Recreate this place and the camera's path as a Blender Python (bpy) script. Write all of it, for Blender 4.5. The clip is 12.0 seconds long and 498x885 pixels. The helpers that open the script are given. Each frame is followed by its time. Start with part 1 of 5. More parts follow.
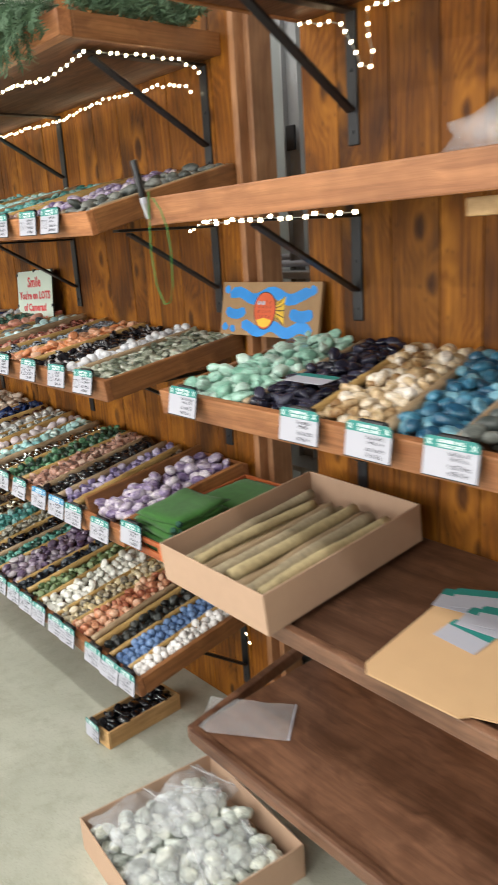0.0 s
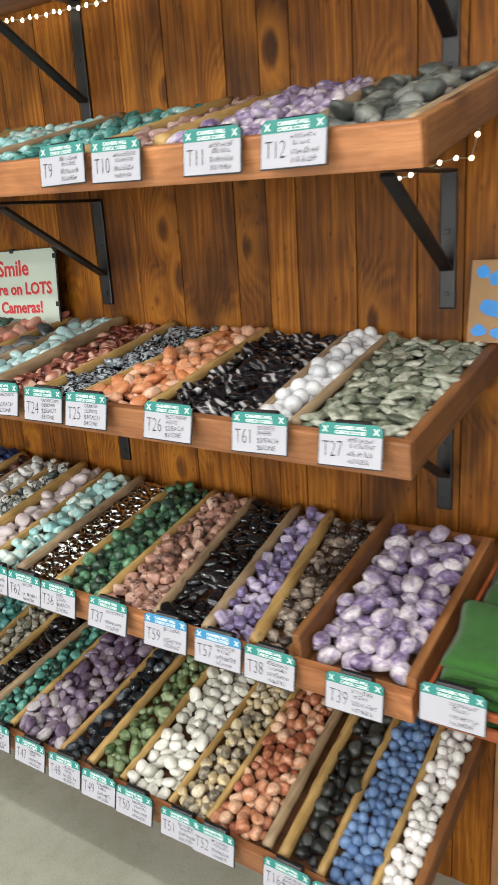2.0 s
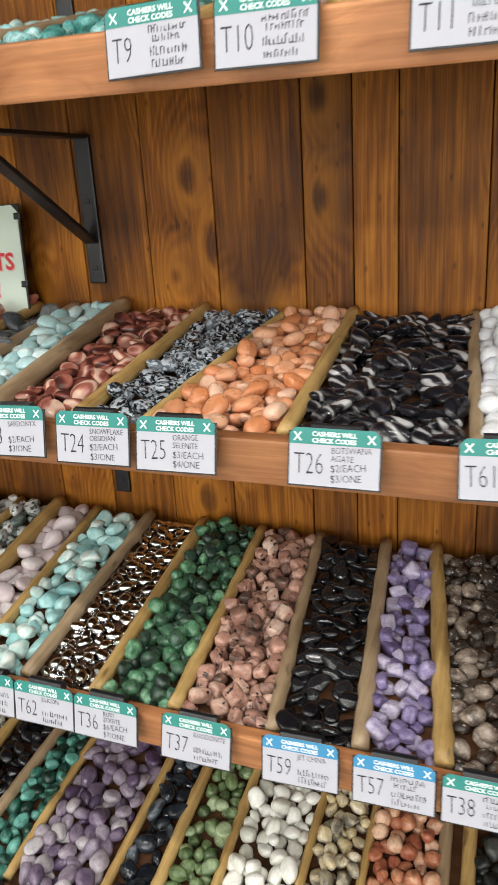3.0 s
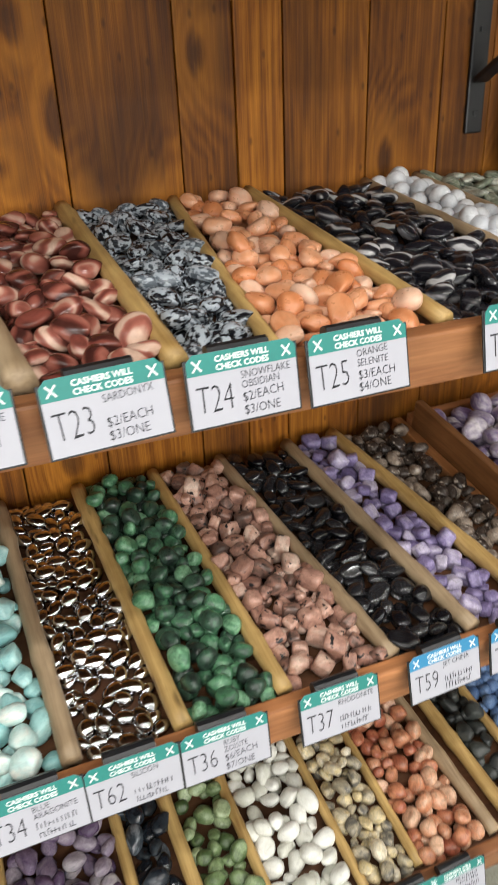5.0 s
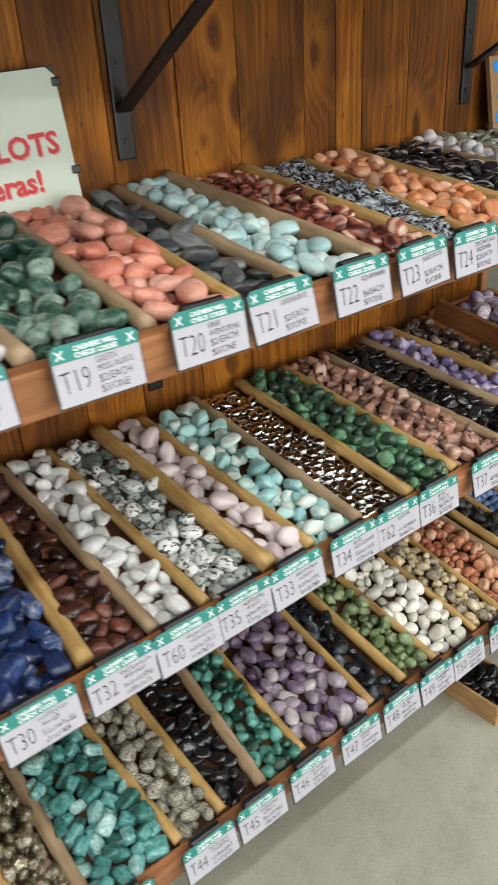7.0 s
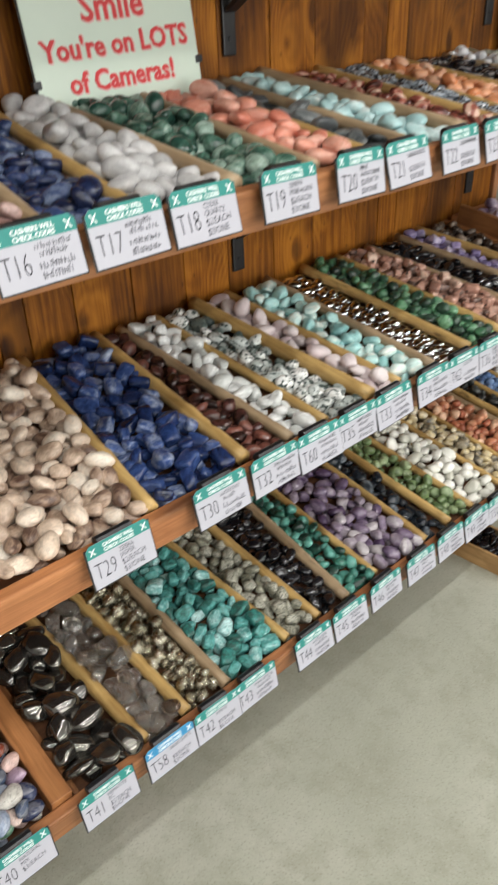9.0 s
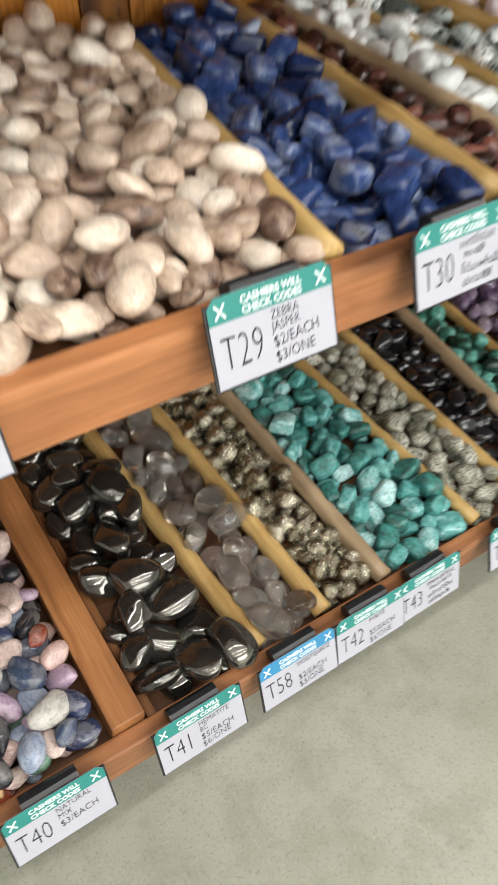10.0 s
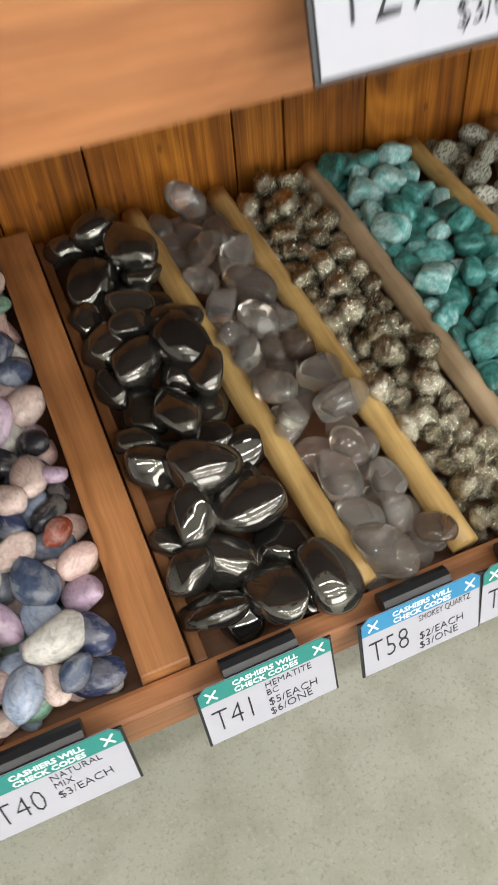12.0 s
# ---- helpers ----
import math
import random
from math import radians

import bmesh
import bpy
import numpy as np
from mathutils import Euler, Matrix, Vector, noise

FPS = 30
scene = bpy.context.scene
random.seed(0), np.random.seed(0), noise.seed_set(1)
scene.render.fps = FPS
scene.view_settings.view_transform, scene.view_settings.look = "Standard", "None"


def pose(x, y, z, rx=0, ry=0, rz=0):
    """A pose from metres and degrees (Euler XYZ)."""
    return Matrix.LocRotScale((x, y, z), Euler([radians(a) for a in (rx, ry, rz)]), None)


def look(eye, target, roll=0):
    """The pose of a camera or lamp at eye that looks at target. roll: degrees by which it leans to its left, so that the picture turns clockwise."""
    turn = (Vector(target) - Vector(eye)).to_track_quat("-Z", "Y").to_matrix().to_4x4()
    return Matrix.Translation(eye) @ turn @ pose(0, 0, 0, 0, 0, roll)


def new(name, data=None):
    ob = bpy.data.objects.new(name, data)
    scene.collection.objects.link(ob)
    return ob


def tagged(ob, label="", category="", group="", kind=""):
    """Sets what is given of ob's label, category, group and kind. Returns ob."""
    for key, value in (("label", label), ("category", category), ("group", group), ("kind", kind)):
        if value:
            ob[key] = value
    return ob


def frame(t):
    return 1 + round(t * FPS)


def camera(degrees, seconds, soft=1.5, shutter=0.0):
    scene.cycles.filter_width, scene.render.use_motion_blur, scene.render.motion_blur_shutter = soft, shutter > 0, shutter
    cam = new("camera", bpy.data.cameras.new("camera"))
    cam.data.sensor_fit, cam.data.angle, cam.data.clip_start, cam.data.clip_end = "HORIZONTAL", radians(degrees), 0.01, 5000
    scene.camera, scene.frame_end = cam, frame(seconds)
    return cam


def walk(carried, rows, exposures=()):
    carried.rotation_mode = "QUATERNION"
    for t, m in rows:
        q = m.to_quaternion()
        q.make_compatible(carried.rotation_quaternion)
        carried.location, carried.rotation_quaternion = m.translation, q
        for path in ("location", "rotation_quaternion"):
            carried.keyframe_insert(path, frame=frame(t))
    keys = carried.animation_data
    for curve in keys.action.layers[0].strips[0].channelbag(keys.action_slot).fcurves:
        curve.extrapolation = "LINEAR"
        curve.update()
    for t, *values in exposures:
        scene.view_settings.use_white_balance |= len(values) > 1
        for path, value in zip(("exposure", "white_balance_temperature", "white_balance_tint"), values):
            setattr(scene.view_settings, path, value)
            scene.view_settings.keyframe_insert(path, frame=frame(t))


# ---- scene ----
cam = camera(36.5, 12.0, soft=0.0, shutter=0.35)
PATH = [
    (0, (1.818, -1.437, 1.566), (0.332, -0.202, 1.05), -3.8),
    (0.5, (1.451, -1.51, 1.578), (-0.01, -0.253, 1.044), -4.0),
    (1, (1.116, -1.514, 1.558), (-0.275, -0.179, 1.023), -3.6),
    (1.5, (0.786, -1.435, 1.549), (-0.452, 0.029, 0.98), -4.0),
    (2, (0.47, -1.445, 1.562), (-0.581, 0.154, 0.98), -3.7),
    (2.5, (0.155, -1.372, 1.539), (-0.749, 0.296, 0.906), -3.1),
    (2.7, (0.037, -1.282, 1.529), (-0.797, 0.424, 0.9), -3.3),
    (4.3, (-0.607, -1.155, 1.49), (-0.356, 0.655, 0.677), -2.9),
    (4.5, (-0.673, -1.095, 1.487), (-0.294, 0.679, 0.643), -2.9),
    (5, (-0.821, -1.044, 1.489), (-0.155, 0.603, 0.569), -2.5),
    (5.5, (-1.009, -1.084, 1.512), (-0.136, 0.423, 0.529), -2.9),
    (6, (-1.148, -1.188, 1.522), (-0.217, 0.273, 0.522), -3.3),
    (6.5, (-1.318, -1.244, 1.544), (-0.37, 0.213, 0.556), -4.0),
    (7, (-1.529, -1.158, 1.548), (-0.479, 0.239, 0.576), -3.5),
    (7.2, (-1.615, -1.12, 1.559), (-0.51, 0.234, 0.587), -3.2),
    (8.8, (-1.927, -1.227, 1.521), (-0.771, 0.042, 0.494), -2.4),
    (9, (-1.929, -1.199, 1.49), (-0.798, 0.071, 0.437), -2.3),
    (9.5, (-1.895, -1.049, 1.33), (-0.87, 0.202, 0.153), -1.9),
    (10, (-1.794, -0.852, 1.119), (-0.97, 0.403, -0.203), -1.4),
    (10.5, (-1.68, -0.739, 0.916), (-1.07, 0.521, -0.512), -2.8),
    (11, (-1.673, -0.692, 0.841), (-1.178, 0.541, -0.653), -3.2),
    (11.5, (-1.683, -0.677, 0.828), (-1.256, 0.543, -0.698), -4.1),
    (12, (-1.695, -0.715, 0.914), (-1.276, 0.545, -0.583), -6.6),
]
EXPOSURES = [(0.0, 0.14), (0.7, 0.14), (2.5, 0.0), (5.0, 0.0), (6.5, -0.12), (7.2, -0.12), (9.5, 0.0), (10.5, 0.3), (11.4, 0.3), (12.0, 0.12)]
walk(cam, [(t, look(eye, target, roll)) for t, eye, target, roll in PATH], EXPOSURES)

# ---- world and lamps ----
FLOOR = -0.025
world = bpy.data.worlds.new("shop_world")
scene.world = world
world.use_nodes = True
world.node_tree.nodes["Background"].inputs[0].default_value = (0.9, 0.95, 1.0, 1)
world.node_tree.nodes["Background"].inputs[1].default_value = 0.25


def tube_lamp(x, y, z, length, watts):
    data = bpy.data.lights.new("tube_lamp", "AREA")
    data.shape, data.size, data.size_y, data.energy = "RECTANGLE", length, 0.07, watts
    data.color = (1.0, 0.975, 0.95)
    ob = new("tube_lamp", data)
    ob.matrix_world = pose(x, y, z)
    return ob


LAMPS = [(x, y) for y in (-1.75, -3.4, -5.2) for x in (-3.4, -1.1, 1.2, 3.5)]
# two unseen tubes added to brighten the stockroom behind the gap
LAMPS += [(-1.1, 1.0), (1.2, 1.0)]
for lx, ly in LAMPS:
    tube_lamp(lx, ly, 3.30, 1.9, {-1.75: 23, -3.4: 32, -5.2: 42, 1.0: 7}[ly])
# added fill lamp behind the walker, lights the shelves from the front
frontal_fill = bpy.data.lights.new("frontal_fill_lamp", "AREA")
frontal_fill.shape, frontal_fill.size, frontal_fill.size_y, frontal_fill.energy, frontal_fill.color = "RECTANGLE", 6.0, 2.3, 190, (0.98, 0.98, 0.97)
new("frontal_fill_lamp", frontal_fill).matrix_world = pose(-0.8, -6.93, 1.55, 90, 0, 0)


# ---- material helpers ----
class Nodes:
    """A small writer of node materials."""

    def __init__(self, name):
        self.m = bpy.data.materials.new(name)
        self.m.use_nodes = True
        self.t = self.m.node_tree
        self.b = self.t.nodes["Principled BSDF"]

    def n(self, kind, **props):
        nd = self.t.nodes.new("ShaderNode" + kind)
        for k, v in props.items():
            setattr(nd, k, v)
        return nd

    def put(self, sock, v):
        if isinstance(v, bpy.types.NodeSocket):
            self.t.links.new(v, sock)
        elif isinstance(v, (tuple, list)) and len(v) == 3 and sock.type == "RGBA":
            sock.default_value = (*v, 1)
        else:
            sock.default_value = v

    def math(self, op, a, b=0.0, c=0.0):
        nd = self.n("Math", operation=op)
        for s, v in zip(nd.inputs, (a, b, c)):
            self.put(s, v)
        return nd.outputs[0]

    def vmath(self, op, a, b):
        nd = self.n("VectorMath", operation=op)
        self.put(nd.inputs[0], a)
        self.put(nd.inputs[1], b)
        return nd.outputs[0]

    def rnd(self):
        """A number from 0 to 1 for each loose piece, joined or not."""
        a = self.n("NewGeometry").outputs["Random Per Island"]
        b = self.n("ObjectInfo").outputs["Random"]
        return self.math("FRACT", self.math("ADD", a, b))

    def coords(self, scale=(1, 1, 1), vary=True):
        v = self.n("TexCoord").outputs["Object"]
        if vary:
            off = self.n("CombineXYZ")
            r = self.rnd()
            for i, k in enumerate((37.0, 53.0, 71.0)):
                self.put(off.inputs[i], self.math("MULTIPLY", r, k))
            v = self.vmath("ADD", v, off.outputs[0])
        return self.vmath("MULTIPLY", v, scale)

    def noise(self, vec, scale, detail=3.0, rough=0.55, dist=0.0):
        nd = self.n("TexNoise")
        self.put(nd.inputs["Vector"], vec)
        self.put(nd.inputs["Scale"], scale)
        self.put(nd.inputs["Detail"], detail)
        self.put(nd.inputs["Roughness"], rough)
        self.put(nd.inputs["Distortion"], dist)
        return nd.outputs["Fac"]

    def voronoi(self, vec, scale, feature="F1", out="Distance", rand=1.0):
        nd = self.n("TexVoronoi", feature=feature)
        self.put(nd.inputs["Vector"], vec)
        self.put(nd.inputs["Scale"], scale)
        self.put(nd.inputs["Randomness"], rand)
        return nd.outputs[out]

    def cells(self, sep, kx, kz):
        """Distance to scattered points on the face of a board, in its x and z."""
        at = self.n("CombineXYZ")
        self.put(at.inputs[0], self.math("MULTIPLY", sep.outputs[0], kx))
        self.put(at.inputs[1], self.math("MULTIPLY", sep.outputs[2], kz))
        nd = self.n("TexVoronoi", voronoi_dimensions="2D")
        self.put(nd.inputs["Vector"], at.outputs[0])
        self.put(nd.inputs["Scale"], 1.0)
        return nd.outputs["Distance"]

    def ramp(self, fac, stops, mode="LINEAR"):
        nd = self.n("ValToRGB")
        nd.color_ramp.interpolation = mode
        el = nd.color_ramp.elements
        while len(el) < len(stops):
            el.new(0.5)
        for e, (p, c) in zip(el, stops):
            e.position, e.color = p, (*c, 1) if len(c) == 3 else c
        self.put(nd.inputs[0], fac)
        return nd.outputs[0]

    def mix(self, fac, a, b, mode="MIX"):
        nd = self.n("Mix", data_type="RGBA", blend_type=mode)
        self.put(nd.inputs[0], fac)
        self.put(nd.inputs[6], a)
        self.put(nd.inputs[7], b)
        return nd.outputs[2]

    def bump(self, h, strength=0.3, dist=0.002):
        nd = self.n("Bump")
        self.put(nd.inputs["Height"], h)
        self.put(nd.inputs["Strength"], strength)
        self.put(nd.inputs["Distance"], dist)
        self.t.links.new(nd.outputs[0], self.b.inputs["Normal"])

    def out(self, color=None, rough=None, **more):
        if color is not None:
            self.put(self.b.inputs["Base Color"], color)
        if rough is not None:
            self.put(self.b.inputs["Roughness"], rough)
        for k, v in more.items():
            self.put(self.b.inputs[k.replace("_", " ")], v)
        return self.m


def gray(k, tint=(1, 1, 1)):
    return tuple(k * c for c in tint)


def wood(name, dark, light, axis="z", rough=0.45, knots=True, grain=1.0, wear=0.0):
    """Stained softwood: grain along one axis, knots, a tone of its own for each board."""
    g = Nodes(name)
    along, across = 1.3, 26.0 * grain
    s = {"x": (along, across, across), "y": (across, along, across), "z": (across, across, along)}[axis]
    base = g.coords((1, 1, 1))
    warp = g.noise(base, 4.0, 2.0)
    v = g.vmath("MULTIPLY", base, s)
    nd = g.n("Combine" + "XYZ")
    for i in range(3):
        g.put(nd.inputs[i], g.math("MULTIPLY", warp, 3.2))
    v2 = g.vmath("ADD", v, nd.outputs[0])
    rings = g.noise(v2, 1.0, 5.0, 0.62, 0.6)
    fine = g.noise(g.vmath("MULTIPLY", v, (3.5, 3.5, 3.5)), 1.0, 3.0, 0.7)
    col = g.ramp(rings, [(0.25, dark), (0.47, tuple((a * 0.55 + b * 0.45) for a, b in zip(dark, light))), (0.72, light)])
    col = g.mix(g.math("MULTIPLY", g.ramp(fine, [(0.42, (0, 0, 0)), (0.6, (1, 1, 1))]), 0.28), col, tuple(c * 0.45 for c in dark))
    blot = g.noise(base, 7.0, 3.0)
    col = g.mix(g.math("MULTIPLY", g.ramp(blot, [(0.42, (0, 0, 0)), (0.68, (1, 1, 1))]), 0.55), col, tuple(c * 0.62 for c in dark))
    if knots:
        ks = {"x": (2.2, 7, 7), "y": (7, 2.2, 7), "z": (7.5, 7.5, 3.4)}[axis]
        kn = g.voronoi(g.vmath("MULTIPLY", base, ks), 1.0)
        ring = g.math("ADD", kn, g.math("MULTIPLY", g.math("SUBTRACT", warp, 0.5), 0.12))
        col = g.mix(g.math("MULTIPLY", g.ramp(ring, [(0.05, (1, 1, 1)), (0.14, (0, 0, 0))]), 0.85), col, tuple(c * 0.3 for c in dark))
    tone = g.math("MULTIPLY_ADD", g.rnd(), 0.5, 0.72)
    hsv = g.n("HueSaturation")
    g.put(hsv.inputs["Value"], tone)
    g.put(hsv.inputs["Saturation"], 1.0)
    g.put(hsv.inputs["Color"], col)
    col = hsv.outputs[0]
    if wear:
        w = g.noise(g.vmath("MULTIPLY", base, (5, 14, 14)), 1.0, 4.0, 0.7)
        col = g.mix(g.math("MULTIPLY", g.ramp(w, [(0.55, (0, 0, 0)), (0.75, (1, 1, 1))]), wear), col, light)
    g.bump(g.math("ADD", rings, g.math("MULTIPLY", fine, 0.5)), 0.28, 0.0015)
    r = g.math("MULTIPLY_ADD", fine, 0.25, rough - 0.1)
    return g.out(col, r)


def plain(name, color, rough=0.5, vary=0.15, scale=40.0, bump=0.08, **more):
    g = Nodes(name)
    v = g.coords((1, 1, 1))
    n1 = g.noise(v, scale, 3.0)
    n2 = g.noise(v, scale * 0.13, 3.0)
    f = g.math("MULTIPLY_ADD", g.math("ADD", n1, n2), vary, 1.0 - vary)
    col = g.mix(1.0, color, f, "MULTIPLY")
    if bump:
        g.bump(n1, bump, 0.001)
    return g.out(col, g.math("MULTIPLY_ADD", n2, 0.2, rough - 0.1), **more)


def stone(name, stops, rough=0.25, scale=60.0, pattern="noise", spots=None, trans=0.0, metal=0.0, bump=0.0, vary=0.5, coat=0.0, ior=1.5, veins=0.75):
    """Polished or raw stone: colours by piece and by veins within it."""
    g = Nodes(name)
    r = g.rnd()
    v = g.coords((1, 1, 1))
    n = g.noise(v, scale, 4.0, 0.6, 0.5)
    if pattern == "bands":
        wv = g.n("TexWave", wave_type="BANDS", bands_direction="DIAGONAL")
        g.put(wv.inputs["Vector"], v)
        g.put(wv.inputs["Scale"], scale)
        g.put(wv.inputs["Distortion"], 7.0)
        g.put(wv.inputs["Detail"], 2.0)
        n = g.math("MULTIPLY_ADD", wv.outputs["Fac"], 0.6, g.math("MULTIPLY", n, 0.35))
    n = g.math("MULTIPLY_ADD", n, 2.0, -0.5)
    f = g.math("ADD", g.math("MULTIPLY_ADD", g.math("SUBTRACT", r, 0.5), vary * 1.5, 0.5), g.math("MULTIPLY", g.math("SUBTRACT", n, 0.5), (1.0 - vary) * 1.3))
    if pattern == "mixed":
        f = r
    col = g.ramp(f, stops, "CONSTANT" if pattern == "mixed" else "LINEAR")
    if pattern == "mixed":
        col = g.mix(g.math("MULTIPLY", g.ramp(n, [(0.45, (0, 0, 0)), (0.62, (1, 1, 1))]), 0.15), col, (0.7, 0.66, 0.6))
    vein = g.noise(v, scale * 2.6, 4.0, 0.65, 1.2)
    col = g.mix(veins, col, g.ramp(vein, [(0.3, (0.45, 0.45, 0.45)), (0.5, (0.95, 0.95, 0.95)), (0.68, (1.25, 1.25, 1.25))]), "MULTIPLY")
    if spots:
        c, size, lo, hi = spots
        sp = g.noise(v, size, 2.0, 0.5)
        col = g.mix(g.ramp(sp, [(lo, (0, 0, 0)), (hi, (1, 1, 1))]), col, c)
    if bump:
        g.bump(g.noise(v, scale * 2.2, 4.0, 0.7), bump, 0.0025)
    rg = g.math("MULTIPLY_ADD", g.noise(v, scale * 1.7, 2.0), 0.14, rough - 0.06)
    return g.out(col, rg, Transmission_Weight=trans, Metallic=metal, Coat_Weight=coat, Coat_Roughness=0.08, IOR=ior)


def plank_wood(name, dark, mid, light):
    """Stained pine: fine growth lines that bend round knots, smoky stain patches, a tone for each plank."""
    g = Nodes(name)
    base = g.coords((1, 1, 1))
    sep = g.n("SeparateXYZ")
    g.put(sep.inputs[0], base)
    kn = g.cells(sep, 4.6, 2.6)
    wob = g.noise(g.vmath("MULTIPLY", base, (9, 9, 1.6)), 1.0, 3.0)
    near = g.ramp(kn, [(0.03, (1, 1, 1)), (0.34, (0, 0, 0))])
    phase = g.math("ADD", g.math("MULTIPLY", sep.outputs[0], 330.0), g.math("MULTIPLY", wob, 34.0))
    phase = g.math("ADD", phase, g.math("MULTIPLY", near, 24.0))
    line = g.math("MULTIPLY_ADD", g.math("SINE", phase), 0.5, 0.5)
    fib = g.noise(g.vmath("MULTIPLY", base, (230, 230, 4.0)), 1.0, 4.0, 0.75)
    patch = g.noise(g.vmath("MULTIPLY", base, (8, 8, 3.2)), 1.0, 4.0, 0.6, 0.4)
    v = g.math("ADD", g.math("MULTIPLY", line, 0.08), g.math("ADD", g.math("MULTIPLY", fib, 0.52), g.math("MULTIPLY", patch, 0.52)))
    col = g.ramp(v, [(0.38, dark), (0.54, mid), (0.75, light)])
    smoke = g.noise(g.vmath("MULTIPLY", base, (6, 6, 2.2)), 1.0, 3.0, 0.5, 0.3)
    col = g.mix(g.math("MULTIPLY", g.ramp(smoke, [(0.50, (0, 0, 0)), (0.66, (1, 1, 1))]), 0.72), col, tuple(k * 0.42 for k in dark))
    ring = g.math("ADD", kn, g.math("MULTIPLY", g.math("SUBTRACT", wob, 0.5), 0.22))
    col = g.mix(g.math("MULTIPLY", g.ramp(ring, [(0.05, (0, 0, 0)), (0.10, (1, 1, 1)), (0.24, (0, 0, 0))]), 0.5), col, light)
    col = g.mix(g.math("MULTIPLY", g.ramp(ring, [(0.025, (1, 1, 1)), (0.085, (0, 0, 0))]), 0.7), col, tuple(k * 0.4 for k in dark))
    pin = g.cells(sep, 17.0, 8.0)
    col = g.mix(g.math("MULTIPLY", g.ramp(pin, [(0.02, (1, 1, 1)), (0.06, (0, 0, 0))]), 0.5), col, tuple(k * 0.25 for k in dark))
    hsv = g.n("HueSaturation")
    g.put(hsv.inputs["Value"], g.math("MULTIPLY_ADD", g.rnd(), 0.40, 0.70))
    g.put(hsv.inputs["Saturation"], 1.06)
    g.put(hsv.inputs["Color"], col)
    g.bump(g.math("ADD", g.math("MULTIPLY", line, 0.3), fib), 0.35, 0.0012)
    return g.out(hsv.outputs[0], g.math("MULTIPLY_ADD", fib, 0.25, 0.46), Specular_IOR_Level=0.28)


# ---- materials ----
WALL_WOOD = plank_wood("stained_plank_wood", (0.085, 0.026, 0.0055), (0.235, 0.082, 0.0155), (0.50, 0.205, 0.043))
TRAY_X = wood("tray_wood_long", (0.25, 0.087, 0.028), (0.52, 0.224, 0.088), "x", 0.5, grain=1.6)
TRAY_Y = wood("tray_wood_deep", (0.20, 0.075, 0.022), (0.46, 0.20, 0.07), "y", 0.5, grain=1.6)
BOARD = wood("tray_floor_wood", (0.10, 0.038, 0.014), (0.26, 0.11, 0.045), "x", 0.55, knots=False)
PINE = wood("pine_end_board", (0.34, 0.14, 0.055), (0.6, 0.30, 0.14), "z", 0.5)
DARK_X = wood("dark_table_wood", (0.085, 0.036, 0.020), (0.25, 0.125, 0.072), "x", 0.34, knots=False, wear=0.6, grain=0.7)
RAWBOX = wood("raw_box_wood", (0.4, 0.22, 0.08), (0.66, 0.42, 0.19), "y", 0.55, knots=False)
ORANGE = wood("orange_tray_wood", (0.42, 0.09, 0.025), (0.62, 0.17, 0.05), "x", 0.45, knots=False)
STEEL = plain("black_bracket_steel", (0.012, 0.012, 0.014), 0.42, 0.2, 90, 0.1)
BLACK = plain("black_plastic", (0.012, 0.013, 0.015), 0.35, 0.1, 60, 0.03)
CARD = plain("white_card", (0.42, 0.42, 0.475), 0.55, 0.05, 120, 0.02)
TEAL = plain("teal_print", (0.018, 0.21, 0.185), 0.5, 0.15, 200, 0.0)
BLUEPRINT = plain("blue_print", (0.03, 0.22, 0.42), 0.5, 0.15, 200, 0.0)
INK = plain("black_marker_ink", (0.012, 0.012, 0.018), 0.6, 0.1, 200, 0.0)
WHITEINK = plain("white_print", (0.75, 0.82, 0.82), 0.6, 0.05, 200, 0.0)
REDINK = plain("red_sign_print", (0.62, 0.035, 0.04), 0.5, 0.1, 200, 0.0)
PINKINK = plain("pink_sign_print", (0.72, 0.42, 0.40), 0.5, 0.1, 200, 0.0)
MINT = plain("mint_sign_board", (0.62, 0.72, 0.62), 0.4, 0.08, 12, 0.02)
CARTON = plain("carton_board", (0.47, 0.31, 0.21), 0.8, 0.12, 30, 0.1)
MANILA = plain("manila_paper", (0.56, 0.36, 0.19), 0.7, 0.08, 20, 0.04)
FELT = plain("green_velvet_cloth", (0.026, 0.112, 0.014), 0.95, 0.7, 45, 0.9, Sheen_Weight=0.12)
FELTCORD = plain("dark_green_cord", (0.01, 0.06, 0.04), 0.9, 0.3, 80, 0.2)
STICKBARK = plain("grey_stick_bark", (0.34, 0.28, 0.18), 0.85, 0.75, 70, 1.0)
STICKPALE = plain("pale_stripped_stick", (0.46, 0.37, 0.20), 0.8, 0.6, 60, 0.9)
CORD = plain("green_cord", (0.05, 0.20, 0.04), 0.7, 0.2, 80, 0.1)
PAINTBLUE = plain("blue_brush_paint", (0.02, 0.24, 0.66), 0.5, 0.35, 25, 0.2)
PAINTRED = plain("orange_red_paint", (0.62, 0.10, 0.03), 0.5, 0.4, 40, 0.2)
PAINTYEL = plain("yellow_paint", (0.72, 0.45, 0.03), 0.5, 0.3, 40, 0.2)
BURLAP = plain("raw_brown_board", (0.32, 0.19, 0.09), 0.75, 0.4, 30, 0.3)
WALLPAINT = plain("pale_wall_paint", (0.62, 0.62, 0.60), 0.7, 0.06, 6, 0.05)
CEILPAINT = plain("white_ceiling_paint", (0.75, 0.75, 0.73), 0.8, 0.05, 6, 0.05)
GREYMETAL = plain("grey_galvanised_metal", (0.42, 0.43, 0.44), 0.4, 0.2, 14, 0.05, Metallic=0.6)
